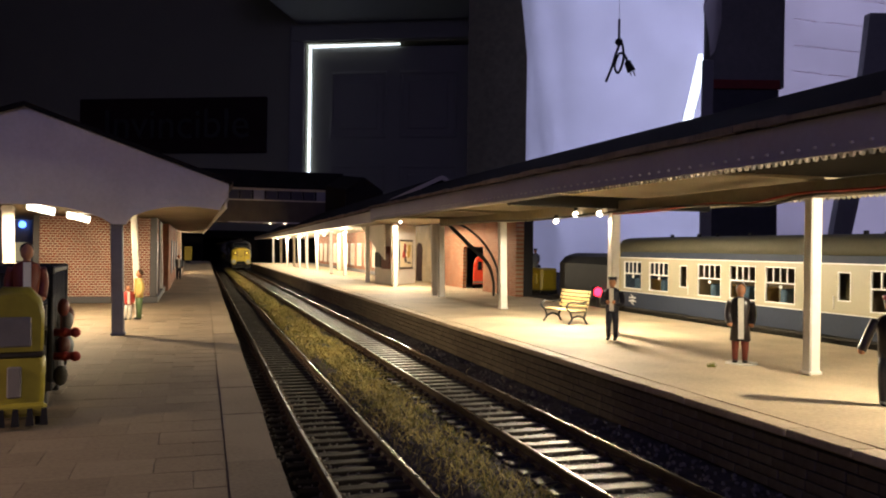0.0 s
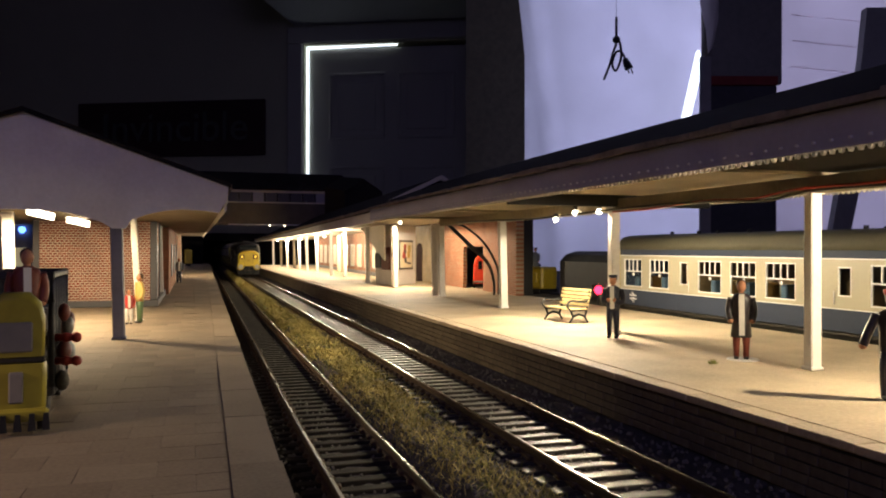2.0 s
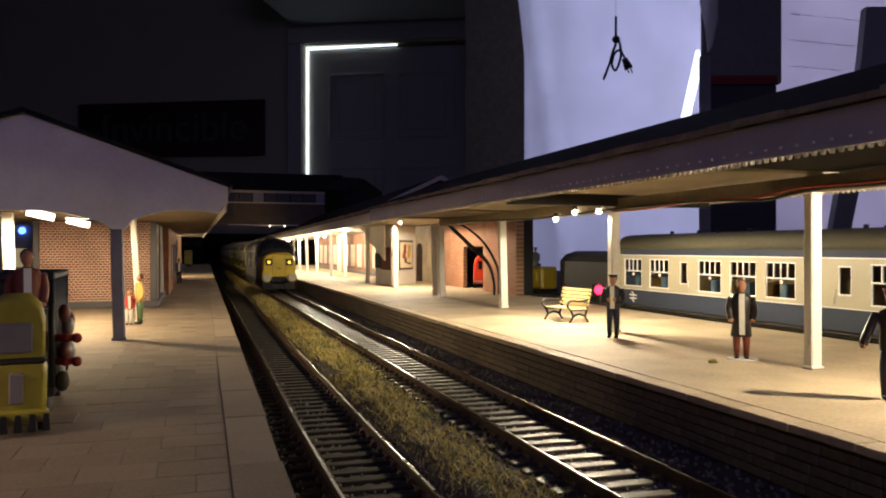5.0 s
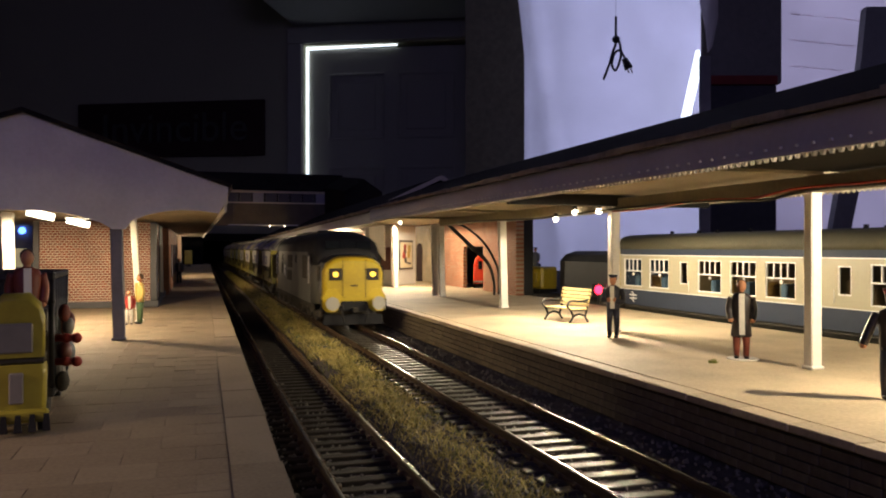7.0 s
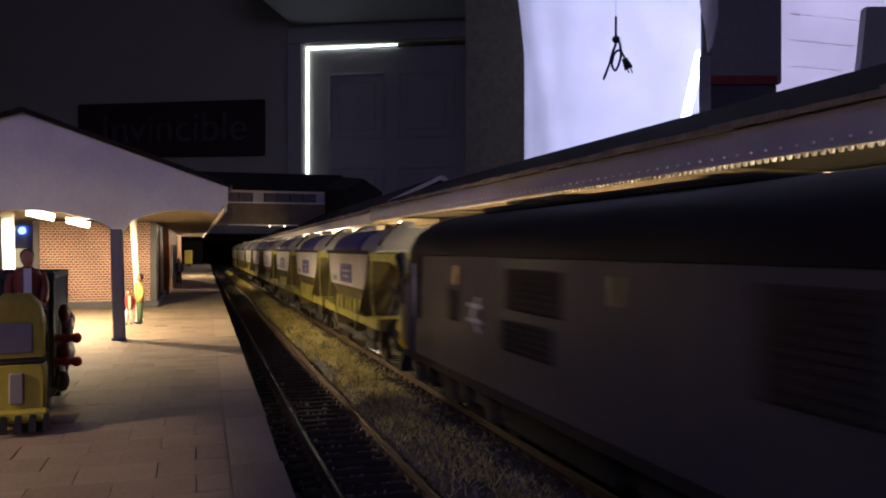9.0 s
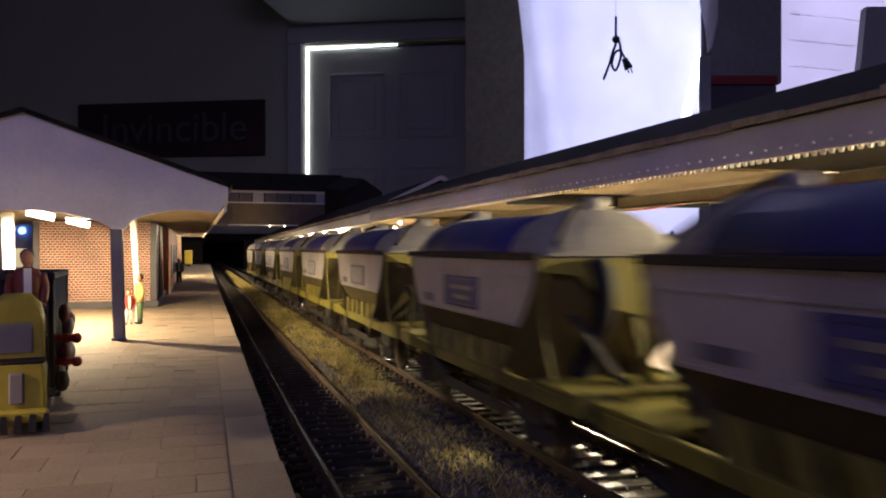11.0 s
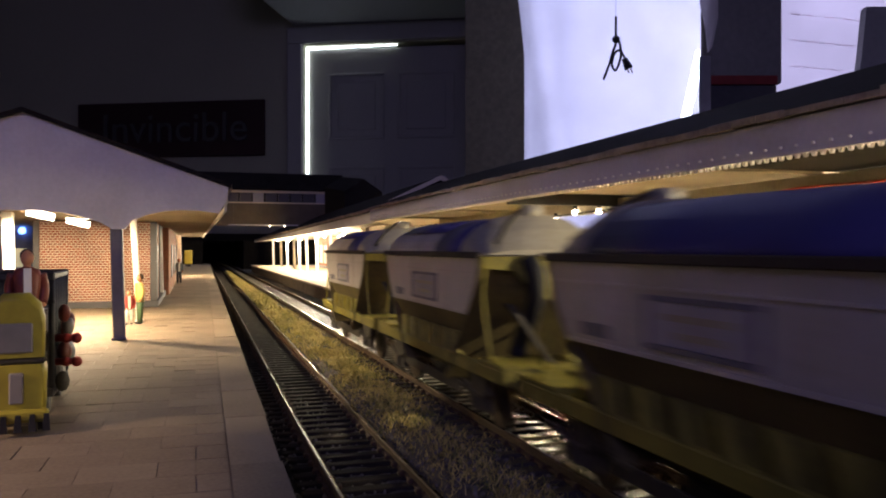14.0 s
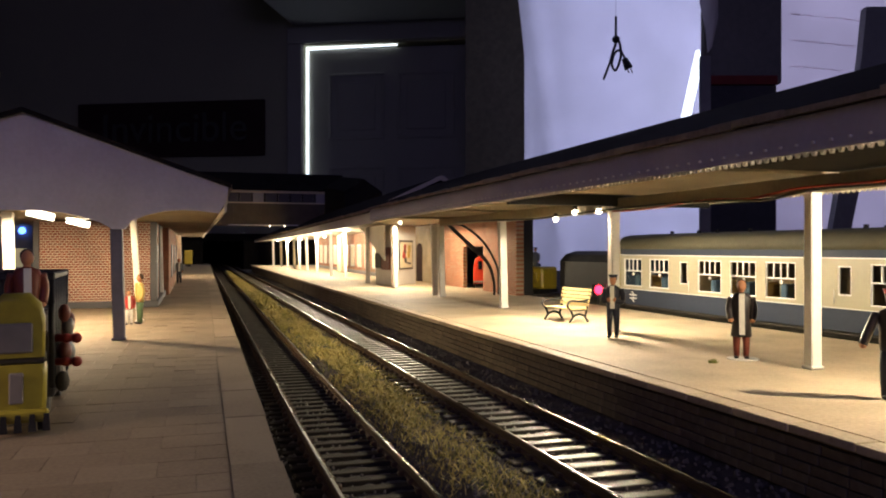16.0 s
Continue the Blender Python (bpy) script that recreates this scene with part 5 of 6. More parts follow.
        loft(bm, rings[3:])
        for q in bm.faces:
            q.material_index = 1 if q.calc_center_median().z > 33.0 else 0
        part("nose_rear", bm, ("loco_grey", "loco_black"), e)
        yf = y0 - f * 25.0
        for s in (-1, 1):
            bm = bmesh.new()
            box(bm, s * 9.1 - 3.1, s * 9.1 + 3.1, min(yf - f * 0.5, yf + f * 0.5), max(yf - f * 0.5, yf + f * 0.5), 24.6, 30.4, 0.4)
            h = part("lamp_panel", bm, "under", nose, "black marker lamp panel")
            bm = bmesh.new()
            tube(bm, (s * 9.1, yf - f * 0.5, 27.5), (s * 9.1, yf - f * 0.95, 27.5), 1.2, 1.05, 14)
            part("headlight", bm, "loco_lamp" if f > 0 else "dark_glass", nose, "glowing yellow headlight")
        bm = bmesh.new()
        for x in (-5.6, 5.6):
            box(bm, x - 0.12, x + 0.12, min(yf - f * 0.22, yf + f * 0.2), max(yf - f * 0.22, yf + f * 0.2), 16.2, 34.6)
        box(bm, -1.8, 1.8, min(yf - f * 0.3, yf + f * 0.2), max(yf - f * 0.3, yf + f * 0.2), 21.6, 22.3)
        part("nose_door", bm, "under", nose)
        bm = bmesh.new()
        box(bm, -16, 16, min(yf + f * 0.2, yf + f * 3), max(yf + f * 0.2, yf + f * 3), 9.6, 15.4, 0.3)
        part("buffer_beam", bm, "loco_black", e)
        bm = bmesh.new()
        for s in (-1, 1):
            prism(bm, [(s * 5.8, 16.6), (s * 7.6, 11.0), (s * 9.4, 9.4), (s * 13.6, 9.4), (s * 15.4, 11.6), (s * 15.2, 17.0), (s * 13.0, 20.6), (s * 8.6, 20.6)], 1, yf - f * 0.5, yf + f * 5.0)
        part("buffer_cowl", bm, "yellow", e)
        for s in (-1, 1):
            bm = bmesh.new()
            tube(bm, (s * 11.3, yf - f * 4.6, 13.6), (s * 11.3, yf + f * 0.4, 13.6), 1.5, 1.9, 12)
            tube(bm, (s * 11.3, yf - f * 5.4, 13.6), (s * 11.3, yf - f * 4.6, 13.6), 3.3, 3.3, 18)
            part("buffer", bm, "buffer_pale", e, "pale grey round buffer")
            bm = bmesh.new()
            wire(bm, [(s * 6, yf - f * 0.6, 13), (s * 6, yf - f * 2.6, 8), (s * 5.2, yf - f * 1.4, 4)], 0.45)
            part("brake_hose", bm, "black", e)
        bm = bmesh.new()
        prism(bm, [(-15, 3), (15, 3), (14, 8), (-14, 8)], 1, yf + f * 1.5, yf + f * 2.6)
        part("snow_plough", bm, "loco_black", e)
        bm = bmesh.new()
        hook = 4 if f > 0 else 15
        box(bm, -1.4, 1.4, min(yf - f * hook, yf), max(yf - f * hook, yf), 9, 11.4, 0.3)
        part("coupling", bm, "under", e)
        # steps and nose side window grille
        for s in (-1, 1):
            bm = bmesh.new()
            box(bm, s * 15.75 - 0.3, s * 15.75 + 0.3, min(yf + f * 6.5, yf + f * 13.5), max(yf + f * 6.5, yf + f * 13.5), 24, 31.4, 0.2)
            part("nose_grille", bm, "under", e)
    for s in (-1, 1):
        for y0, y1, z0, z1, mt in ((40.5, 57.5, 24, 36.4, "under"), (84.6, 88.2, 31.6, 36.2, "dark_glass"), (104.5, 128, 28.4, 36.2, "under"), (108, 130, 20.5, 26.5, "under"), (156, 160, 31.6, 36.2, "dark_glass"), (157, 164, 23.5, 30.6, "under")):
            bm = bmesh.new()
            box(bm, s * 17.4 - 0.2, s * 17.4 + 0.2, y0, y1, z0, z1, 0.3)
            if mt == "under":
                for i in range(int((z1 - z0) / 1.2)):
                    box(bm, s * 17.55 - 0.2, s * 17.55 + 0.2, y0 + 0.6, y1 - 0.6, z0 + 0.5 + i * 1.2, z0 + 1.0 + i * 1.2)
            part("side_grille" if mt == "under" else "side_window", bm, "under" if mt == "under" else "dark_glass", e)
        bm = bmesh.new()
        for z in (24.2, 27.4):
            box(bm, s * 17.42 - 0.1, s * 17.42 + 0.1, 142.5, 150.0, z, z + 0.9)
        d = 1 if s < 0 else -1
        prism(bm, [(146 - d * 3.0, 22.4), (146 - d * 1.6, 22.4), (146 + d * 2.2, 25.8), (146 - d * 1.6, 29.8), (146 - d * 3.0, 29.8), (146 + d * 0.8, 25.8)], 0, s * 17.44 - 0.1, s * 17.44 + 0.1)
        part("side_mark", bm, "white_mark", e, "white painted mark")
        bm = bmesh.new()
        box(bm, s * 16.9 - 0.5, s * 16.9 + 0.5, 18, 204, 10.0, 12.2, 0.2)
        part("sole_bar", bm, "under", e)
    bm = bmesh.new()
    box(bm, -14, 14, 95, 140, 3.2, 10.2, 1.0)
    part("fuel_tank", bm, "under", e)
    for yc in (52, 170):
        bm = bmesh.new()
        for s in (-1, 1):
            box(bm, s * 13.4 - 1.2, s * 13.4 + 1.2, yc - 36, yc + 36, 5.5, 9.5, 0.5)
            for k in (-27, 0, 27):
                box(bm, s * 14.4 - 1.2, s * 14.4 + 1.2, yc + k - 3.2, yc + k + 3.2, 3.6, 9.0, 0.5)
            for k in (-14, 14):
                tube(bm, (s * 14.4, yc + k, 4.4), (s * 14.4, yc + k, 9.6), 1.6, 1.6, 10)
        box(bm, -12, 12, yc - 34, yc + 34, 6, 9.8)
        bo = part("bogie", bm, "under", e)
        for k in (-27, 0, 27):
            wheelset(bo, yc + k, 6.9)
    return e


def hopper(panel, raised):
    """A two-axle covered hopper wagon: front buffer at y = 0, 118 long; z from the rail. raised: the roof sheet is partly rolled up."""
    h = thing("hopper_wagon", mm(RIGHT_TRACK, 0, RAIL), "grey hopper wagon with mustard ends and " + ("partly rolled blue roof sheet" if raised else "blue roof sheet"), "hopper wagon", "hopper train")
    W = 16.6
    y0, y1 = 17.0, 101.0
    zt, zl = 38.4, 21.0

    def inset(z):
        """How far the end of the body curves in below the rim."""
        u = (zt - z) / (zt - zl)
        return 0.4 + 13.0 * u ** 1.7
    cut = 25.4
    levels = [zt, 36, 34, 32, 30, 28, cut]
    # body: upright sides whose ends sweep inwards in a curve
    bm = bmesh.new()
    loft(bm, [[(-W, y0 + inset(z), z), (W, y0 + inset(z), z), (W, y1 - inset(z), z), (-W, y1 - inset(z), z)] for z in levels], smooth=False)
    part("hopper_body", bm, "hopper_grey", h)
    bm = bmesh.new()
    loft(bm, [[(k * W * 0.99, y, cut - 0.05) for k, y in ((-1, y0 + 8.6), (1, y0 + 8.6), (1, y1 - 8.6), (-1, y1 - 8.6))],
              [(-9, y0 + 24, 8.5), (9, y0 + 24, 8.5), (9, y1 - 24, 8.5), (-9, y1 - 24, 8.5)]], smooth=False)
    part("hopper_bottom", bm, "hopper_rust", h, "sloping bottom in mustard darkened for shade")
    bm = bmesh.new()
    for s in (-1, 1):
        box(bm, s * (W + 0.1) - 0.15, s * (W + 0.1) + 0.15, y0 + 3.0, y1 - 3.0, 34.6, 35.0)
        box(bm, s * (W + 0.1) - 0.15, s * (W + 0.1) + 0.15, y0 + 8.4, y1 - 8.4, cut, cut + 0.6)
        for y in (y0 + 20, (y0 + y1) / 2, y1 - 20):
            box(bm, s * (W + 0.06) - 0.1, s * (W + 0.06) + 0.1, y - 0.2, y + 0.2, cut + 0.7, zt - 0.6)
    part("rib", bm, "hopper_grey", h)
    for s in (-1, 1):
        bm = bmesh.new()
        box(bm, s * (W + 0.35) - 0.5, s * (W + 0.35) + 0.5, y0 - 0.6, y1 + 0.6, zt - 0.5, zt + 0.9, 0.2)
        part("top_rail", bm, "under", h, "dark rim rail")
        bm = bmesh.new()
        for a in ((47, 70, 33.2, 33.9), (47, 70, 26.8, 27.5), (47, 47.9, 27.5, 33.2), (69.1, 70, 27.5, 33.2)):
            box(bm, s * (W + 0.2) - 0.15, s * (W + 0.2) + 0.15, *a)
        pl = part("name_panel", bm, panel, h, "framed name panel with unreadable pale bars")
        bm = bmesh.new()
        box(bm, s * (W + 0.12) - 0.1, s * (W + 0.12) + 0.1, 48, 69, 27.6, 33.1)
        part("panel_field", bm, "panel_faint" if panel != "navy_panel" else panel, pl)
        bm = bmesh.new()
        for k in range(2):
            box(bm, s * (W + 0.26) - 0.06, s * (W + 0.26) + 0.06, 51 + k * 2, 66 - k * 3, 30.8 - k * 2.2, 31.7 - k * 2.2)
        part("lettering_bar", bm, "hopper_dust", pl)
        # data plate low on the side
        bm = bmesh.new()
        box(bm, s * (W + 0.12) - 0.1, s * (W + 0.12) + 0.1, 80, 88, 26.8, 28.8)
        part("data_plate", bm, "bar_faint", h)
    # mustard struts between the body and the solebar
    for s in (-1, 1):
        for k in range(6):
            y = y0 + 17 + k * 9.2
            bm = bmesh.new()
            loft(bm, [[(s * 15.4, y + 1.6, 20.6), (s * 14.2, y + 1.6, 20.6), (s * 14.2, y + 6.6, 20.6), (s * 15.4, y + 6.6, 20.6)], [(s * 16.2, y - 1.4, 15.6), (s * 15.0, y - 1.4, 15.6), (s * 15.0, y + 3.4, 15.6), (s * 16.2, y + 3.4, 15.6)]], smooth=False)
            part("stanchion", bm, "hopper_yellow", h)

    def arch(y, w, z0, z1, lo=0, hi=12):
        pts = ((1, 0), (0.99, 0.16), (0.93, 0.36), (0.8, 0.6), (0.55, 0.83), (0.25, 0.96), (0, 1.0))
        full = [(w * a, z0 + (z1 - z0) * b) for a, b in pts] + [(-w * a, z0 + (z1 - z0) * b) for a, b in pts[-2::-1]]
        return [(x, y, z) for x, z in full[lo:hi + 1]]
    if raised:
        # fixed pale coaming, the sheet rolled up over the rear part
        bm = bmesh.new()
        loft(bm, [arch(y0 + 10, W - 0.5, zt + 0.3, 47.2), arch(y1 - 1.0, W - 0.5, zt + 0.3, 47.2)], smooth=False)
        part("roof_coaming", bm, "hopper_grey", h, "pale fixed roof coaming")
        bm = bmesh.new()
        loft(bm, [arch(y0 + 9.8, W - 0.2, zt + 0.3, 47.7), arch(y0 + 33, W - 0.2, zt + 0.3, 47.7)])
        loft(bm, [arch(y0 + 33.1, W - 0.2, zt + 0.3, 47.7, 3, 9), arch(y1 - 5, W - 0.2, zt + 0.3, 47.7, 3, 9)])
        part("roof_sheet", bm, "tarp", h, "dark blue roof sheet, partly rolled up")
    else:
        bm = bmesh.new()
        loft(bm, [arch(y, W - 0.3, zt + 0.3, z) for y, z in ((y0 + 9.8, 47.6), (y0 + 30, 47.4), (y0 + 52, 47.7), (y1 - 9.8, 47.6))])
        part("roof_sheet", bm, "tarp", h, "dark blue roof sheet")
    for a, b in ((y0 + 10, y0 - 0.3),) + (() if raised else ((y1 - 10, y1 + 0.3),)):
        f = 1 if a > b else -1
        bm = bmesh.new()
        loft(bm, [arch(a + f * 2.5, W, zt + 0.3, 48.2), arch(a, W, zt + 0.3, 48.2), arch(a + (b - a) * 0.55, W * 0.97, zt + 0.3, 44.4), arch(b, W * 0.9, zt + 0.2, 39.8)], smooth=False)
        part("roof_end", bm, "hopper_dust", h, "pale hooded roof end")
        bm = bmesh.new()
        tube(bm, (-2.4, a, 48.6), (2.4, a, 48.6), 1.4, 1.4, 12)
        part("roof_hatch", bm, "hopper_dust", h)
        bm = bmesh.new()
        wire(bm, [(-2, a, 49.4), (-7, a - f * 4, 46.4), (-12.5, a - f * 9.2, 41.2)], 0.5, 6)
        part("sheet_lever", bm, "under", h)
    # ends: curved sheet under the rim, head plate, hose, frame, platform
    for f, ye in ((1, 0.0), (-1, 118.0)):
        yt = ye + f * 16.9
        bm = bmesh.new()
        out = [(yt + f * (inset(z) - 0.35), z) for z in levels]
        back = [(yt + f * (inset(z) + 0.05), z) for z in levels[::-1]]
        prism(bm, out + [(yt + f * 23.4, 9.0), (yt + f * 24.2, 9.0)] + back, 0, -W - 0.1, W + 0.1)
        part("end_sheet", bm, "hopper_rust", h, "mustard end sheet darkened for shade under the rim")
        bm = bmesh.new()
        prism(bm, [(-16.4, 38.2), (16.4, 38.2), (16.4, 33.5), (12, 29), (4, 27.5), (-3, 29.5), (-9, 35.2), (-16.4, 35.8)], 1, min(yt - f * 0.9, yt - f * 0.3), max(yt - f * 0.9, yt - f * 0.3))
        part("head_plate", bm, "hopper_yellow", h)
        bm = bmesh.new()
        wire(bm, [(-5.5, yt - f * 0.5, 37.6), (-4.6, yt - f * 2.2, 34.5), (-4.4, yt - f * 1.6, 28), (-5.6, yt + f * 3, 20), (-6.4, yt + f * 3.5, 16.4)], 2.0, 10)
        part("hose", bm, "loco_black", h, "thick black hose")
        for x0, x1, dy in ((-9.5, -3.4, -7.5), (3.2, 1.6, -7.0), (8.0, 13.0, -7.5)):
            bm = bmesh.new()
            loft(bm, [[(x0 + a, yt + f * (0.4 + b), 28) for a, b in ((-0.8, -0.7), (0.8, -0.7), (0.8, 0.7), (-0.8, 0.7))], [(x1 + a, yt + f * (dy + b), 16.2) for a, b in ((-0.8, -0.7), (0.8, -0.7), (0.8, 0.7), (-0.8, 0.7))]], smooth=False)
            part("end_strut", bm, "under" if x0 < 0 else "hopper_yellow", h)
        for s in (-1, 1):
            bm = bmesh.new()
            wire(bm, [(s * 15.6, yt - f * 0.5, 37), (s * 15.7, yt - f * 0.2, 28), (s * 15.7, yt - f * 4.5, 18), (s * 15.7, yt - f * 9.0, 16.2)], 0.35, 6)
            part("handrail", bm, "hopper_yellow", h)
        bm = bmesh.new()
        tube(bm, (9.5, ye + f * 8, 20.4), (9.5, ye + f * 12.5, 20.4), 3.2, 3.2, 14)
        box(bm, 7.6, 11.4, min(ye + f * 8.5, ye + f * 12), max(ye + f * 8.5, ye + f * 12), 16.3, 18, 0.4)
        part("brake_gear", bm, "loco_black", h, "round black brake cylinder")
        bm = bmesh.new()
        box(bm, -16.2, 16.2, min(ye + f * 4.0, ye + f * 20), max(ye + f * 4.0, ye + f * 20), 15.0, 16.4, 0.25)
        part("end_platform", bm, "hopper_yellow", h)
        bm = bmesh.new()
        prism(bm, [(-16.2, 16.6), (16.2, 16.6), (16.2, 13.0), (8.6, 11.4), (-8.6, 11.4), (-16.2, 13.0)], 1, min(ye + f * 3.4, ye + f * 5.2), max(ye + f * 3.4, ye + f * 5.2))
        part("headstock", bm, "hopper_yellow", h)
        for s in (-1, 1):
            bm = bmesh.new()
            tube(bm, (s * 11.3, ye + f * 0.6, 13.8), (s * 11.3, ye + f * 3.6, 13.8), 1.3, 1.6, 12)
            tube(bm, (s * 11.3, ye + f * 0.1, 13.8), (s * 11.3, ye + f * 0.7, 13.8), 2.9, 2.9, 16)
            part("buffer", bm, "loco_black", h)
        bm = bmesh.new()
        box(bm, -1.2, 1.2, min(ye, ye + f * 4), max(ye, ye + f * 4), 9.6, 11.6, 0.2)
        part("coupling", bm, "under", h)
    for s in (-1, 1):
        bm = bmesh.new()
        box(bm, s * 15.6 - 0.8, s * 15.6 + 0.8, 5.4, 112.6, 12.8, 15.7, 0.25)
        part("sole_bar", bm, "hopper_yellow", h)
    for yc in (24, 94):
        for s in (-1, 1):
            bm = bmesh.new()
            box(bm, s * 13.6 - 0.8, s * 13.6 + 0.8, yc - 6, yc + 6, 4.6, 12.9, 0.4)
            box(bm, s * 14.2 - 1.0, s * 14.2 + 1.0, yc - 1.8, yc + 1.8, 4.6, 8.0, 0.3)
            wire(bm, [(s * 14.6, yc - 9, 9.6), (s * 14.6, yc - 4, 8.2), (s * 14.6, yc, 7.8), (s * 14.6, yc + 4, 8.2), (s * 14.6, yc + 9, 9.6)], 0.6, 6)
            part("axle_guard", bm, "under", h)
    bm = bmesh.new()
    tube(bm, (0, 40, 7.0), (0, 78, 7.0), 2.6, 2.6, 12)
    box(bm, -10, 10, 46, 72, 5.2, 8.6, 0.4)
    for s in (-1, 1):
        prism(bm, [(s * 14.6, 9), (s * 15.0, 9), (s * 15.0, 6.6), (s * 14.6, 6.6)], 1, 34, 84)
    part("discharge_gear", bm, "under", h)
    for yc in (24, 94):
        wheelset(h, yc, 6.1)
    return h


# ---- figures and small things ----


def figure(name, x, y, rz, h, coat, legs, label, hat=None, shirt="fig_white", skirt=False, arms="down", long_coat=True, z=0.0, base=False):
    """A painted model figure, one plain mesh."""
    k = h / 23.0
    mats = [coat, legs, "skin", "hair", shirt, "black", hat or "hair"]
    bm = bmesh.new()

    def P(a, b, c):
        return (a * k, b * k, c * k)

    def ell(cx, cy, cz, rx, ry, mi):
        return [(cx * k + rx * k * math.cos(t), cy * k + ry * k * math.sin(t), cz * k) for t in (2 * math.pi * i / 12 for i in range(12))], mi
    for s in (-1, 1):
        ball(bm, P(s * 1.35, -0.7, 0.55), 1.0 * k, 5, 8, 0.55, 0.75, 1.5)
        loft(bm, [ell(s * 1.3, 0, 0.6, 0.75, 0.85, 1)[0], ell(s * 1.35, 0, 4, 0.95, 1.0, 1)[0], ell(s * 1.25, 0, 7, 1.15, 1.2, 1)[0], ell(s * 1.0, 0, 11, 1.35, 1.5, 1)[0]], 1)
    low = 6.6 if long_coat else 10.2
    loft(bm, [ell(0, 0, low, 2.9 if long_coat else 2.4, 1.9, 0)[0], ell(0, 0, 11.5, 2.5, 1.75, 0)[0], ell(0, 0, 14, 2.5, 1.7, 0)[0], ell(0, 0, 17.2, 3.0, 1.75, 0)[0], ell(0, 0, 18.6, 2.4, 1.5, 0)[0], ell(0, 0, 19.3, 0.9, 0.9, 0)[0]], 0)
    prism(bm, [P(-0.75, 0, 19)[::2], P(0.75, 0, 19)[::2], P(0.9, 0, low + 0.6)[::2], P(-0.6, 0, low + 0.6)[::2]], 1, -2.05 * k, -1.2 * k, 4)
    for s in (-1, 1):
        if arms == "front":
            pts = [P(s * 2.9, 0, 18), P(s * 3.6, 0.2, 15), P(s * 3.2, -0.6, 13.2), P(s * 1.2, -2.3, 14)]
        elif arms == "out" and s < 0:
            pts = [P(-2.9, 0, 18), P(-4.3, -0.4, 14.8), P(-5.6, -0.9, 11.4)]
        else:
            pts = [P(s * 2.8, 0, 17.8), P(s * 3.4, 0.5, 14.5), P(s * 2.9, -0.7, 11.4)]
        wire(bm, pts, 0.95 * k, 8, 0, 4)
        ball(bm, pts[-1], 0.85 * k, 2, 8)
    tube(bm, P(0, 0, 19), P(0, 0, 20), 0.75 * k, 0.75 * k, 8, 2)
    ball(bm, P(0, -0.1, 21.2), 1.45 * k, 2, 12, 1.2, 0.9, 1.0)
    ball(bm, P(0, 0.35, 21.7), 1.45 * k, 3, 12, 1.05, 0.98, 0.95)
    if hat:
        tube(bm, P(0, 0, 22.2), P(0, 0, 23.2), 1.6 * k, 1.75 * k, 12, 6)
        ball(bm, P(0, -1.2, 22.3), 1.2 * k, 6, 8, 0.25, 1.0, 0.9)
    ob = one(name, bm, mats, label, "figurine", m=mm(x, y, z, rz))
    if base:
        b2 = bmesh.new()
        tube(b2, (0.4, -0.2, 0.02), (0.4, -0.2, 0.35), 4.4, 4.2, 18)
        one("figure_base", b2, "fig_white", "clear disc base under a model figure", "stand", m=mm(x, y, z))
    return ob


def bench():
    b = thing("bench", mm(151.8, 306, 0, -80), "slatted wooden bench with black iron ends", "bench")
    for k in range(4):
        bm = bmesh.new()
        box(bm, -10, 10, -4.8 + k * 2.1, -3.2 + k * 2.1, 5.6, 6.1, 0.12)
        part("seat_slat", bm, "bench_slat", b)
    for k in range(5):
        bm = bmesh.new()
        y = 3.5 + 0.35 * k
        box(bm, -10, 10, y, y + 0.5, 6.9 + k * 1.5, 8.0 + k * 1.5, 0.12)
        part("back_slat", bm, "bench_slat", b)
    for x in (-9, 9):
        bm = bmesh.new()
        for pts in ([(x, -5.2, 0.3), (x, -3.6, 2.6), (x, -4.6, 5.4)], [(x, 4.2, 0.3), (x, 2.8, 2.6), (x, 3.6, 5.4), (x, 5.4, 14)], [(x, -4.8, 5.4), (x, 3.8, 5.4)], [(x, -3.8, 2.6), (x, -0.4, 3.6), (x, 2.8, 2.6)], [(x, -4.6, 5.4), (x, -6.4, 7.2), (x, -4.6, 9.2), (x, 0.0, 8.9), (x, 4.0, 9.2)]):
            wire(bm, pts, 0.48, 7)
        part("bench_end", bm, "black", b, "black iron bench end")


def signal_lamp():
    s = thing("red_signal", mm(216, 396, 0), "red hand lamp glowing on a short post", "signal lamp")
    bm = bmesh.new()
    box(bm, -0.6, 0.6, -0.2, 0.8, -18, 8, 0.2)
    part("post", bm, "black", s)
    bm = bmesh.new()
    box(bm, -4.2, 0.6, -0.6, 1.4, 4, 11, 0.5)
    part("housing", bm, "black", s)
    bm = bmesh.new()
    ball(bm, (-0.6, -1.2, 8.0), 2.5, 0, 14, 1, 1, 0.5)
    part("lens", bm, "red_lamp", s)


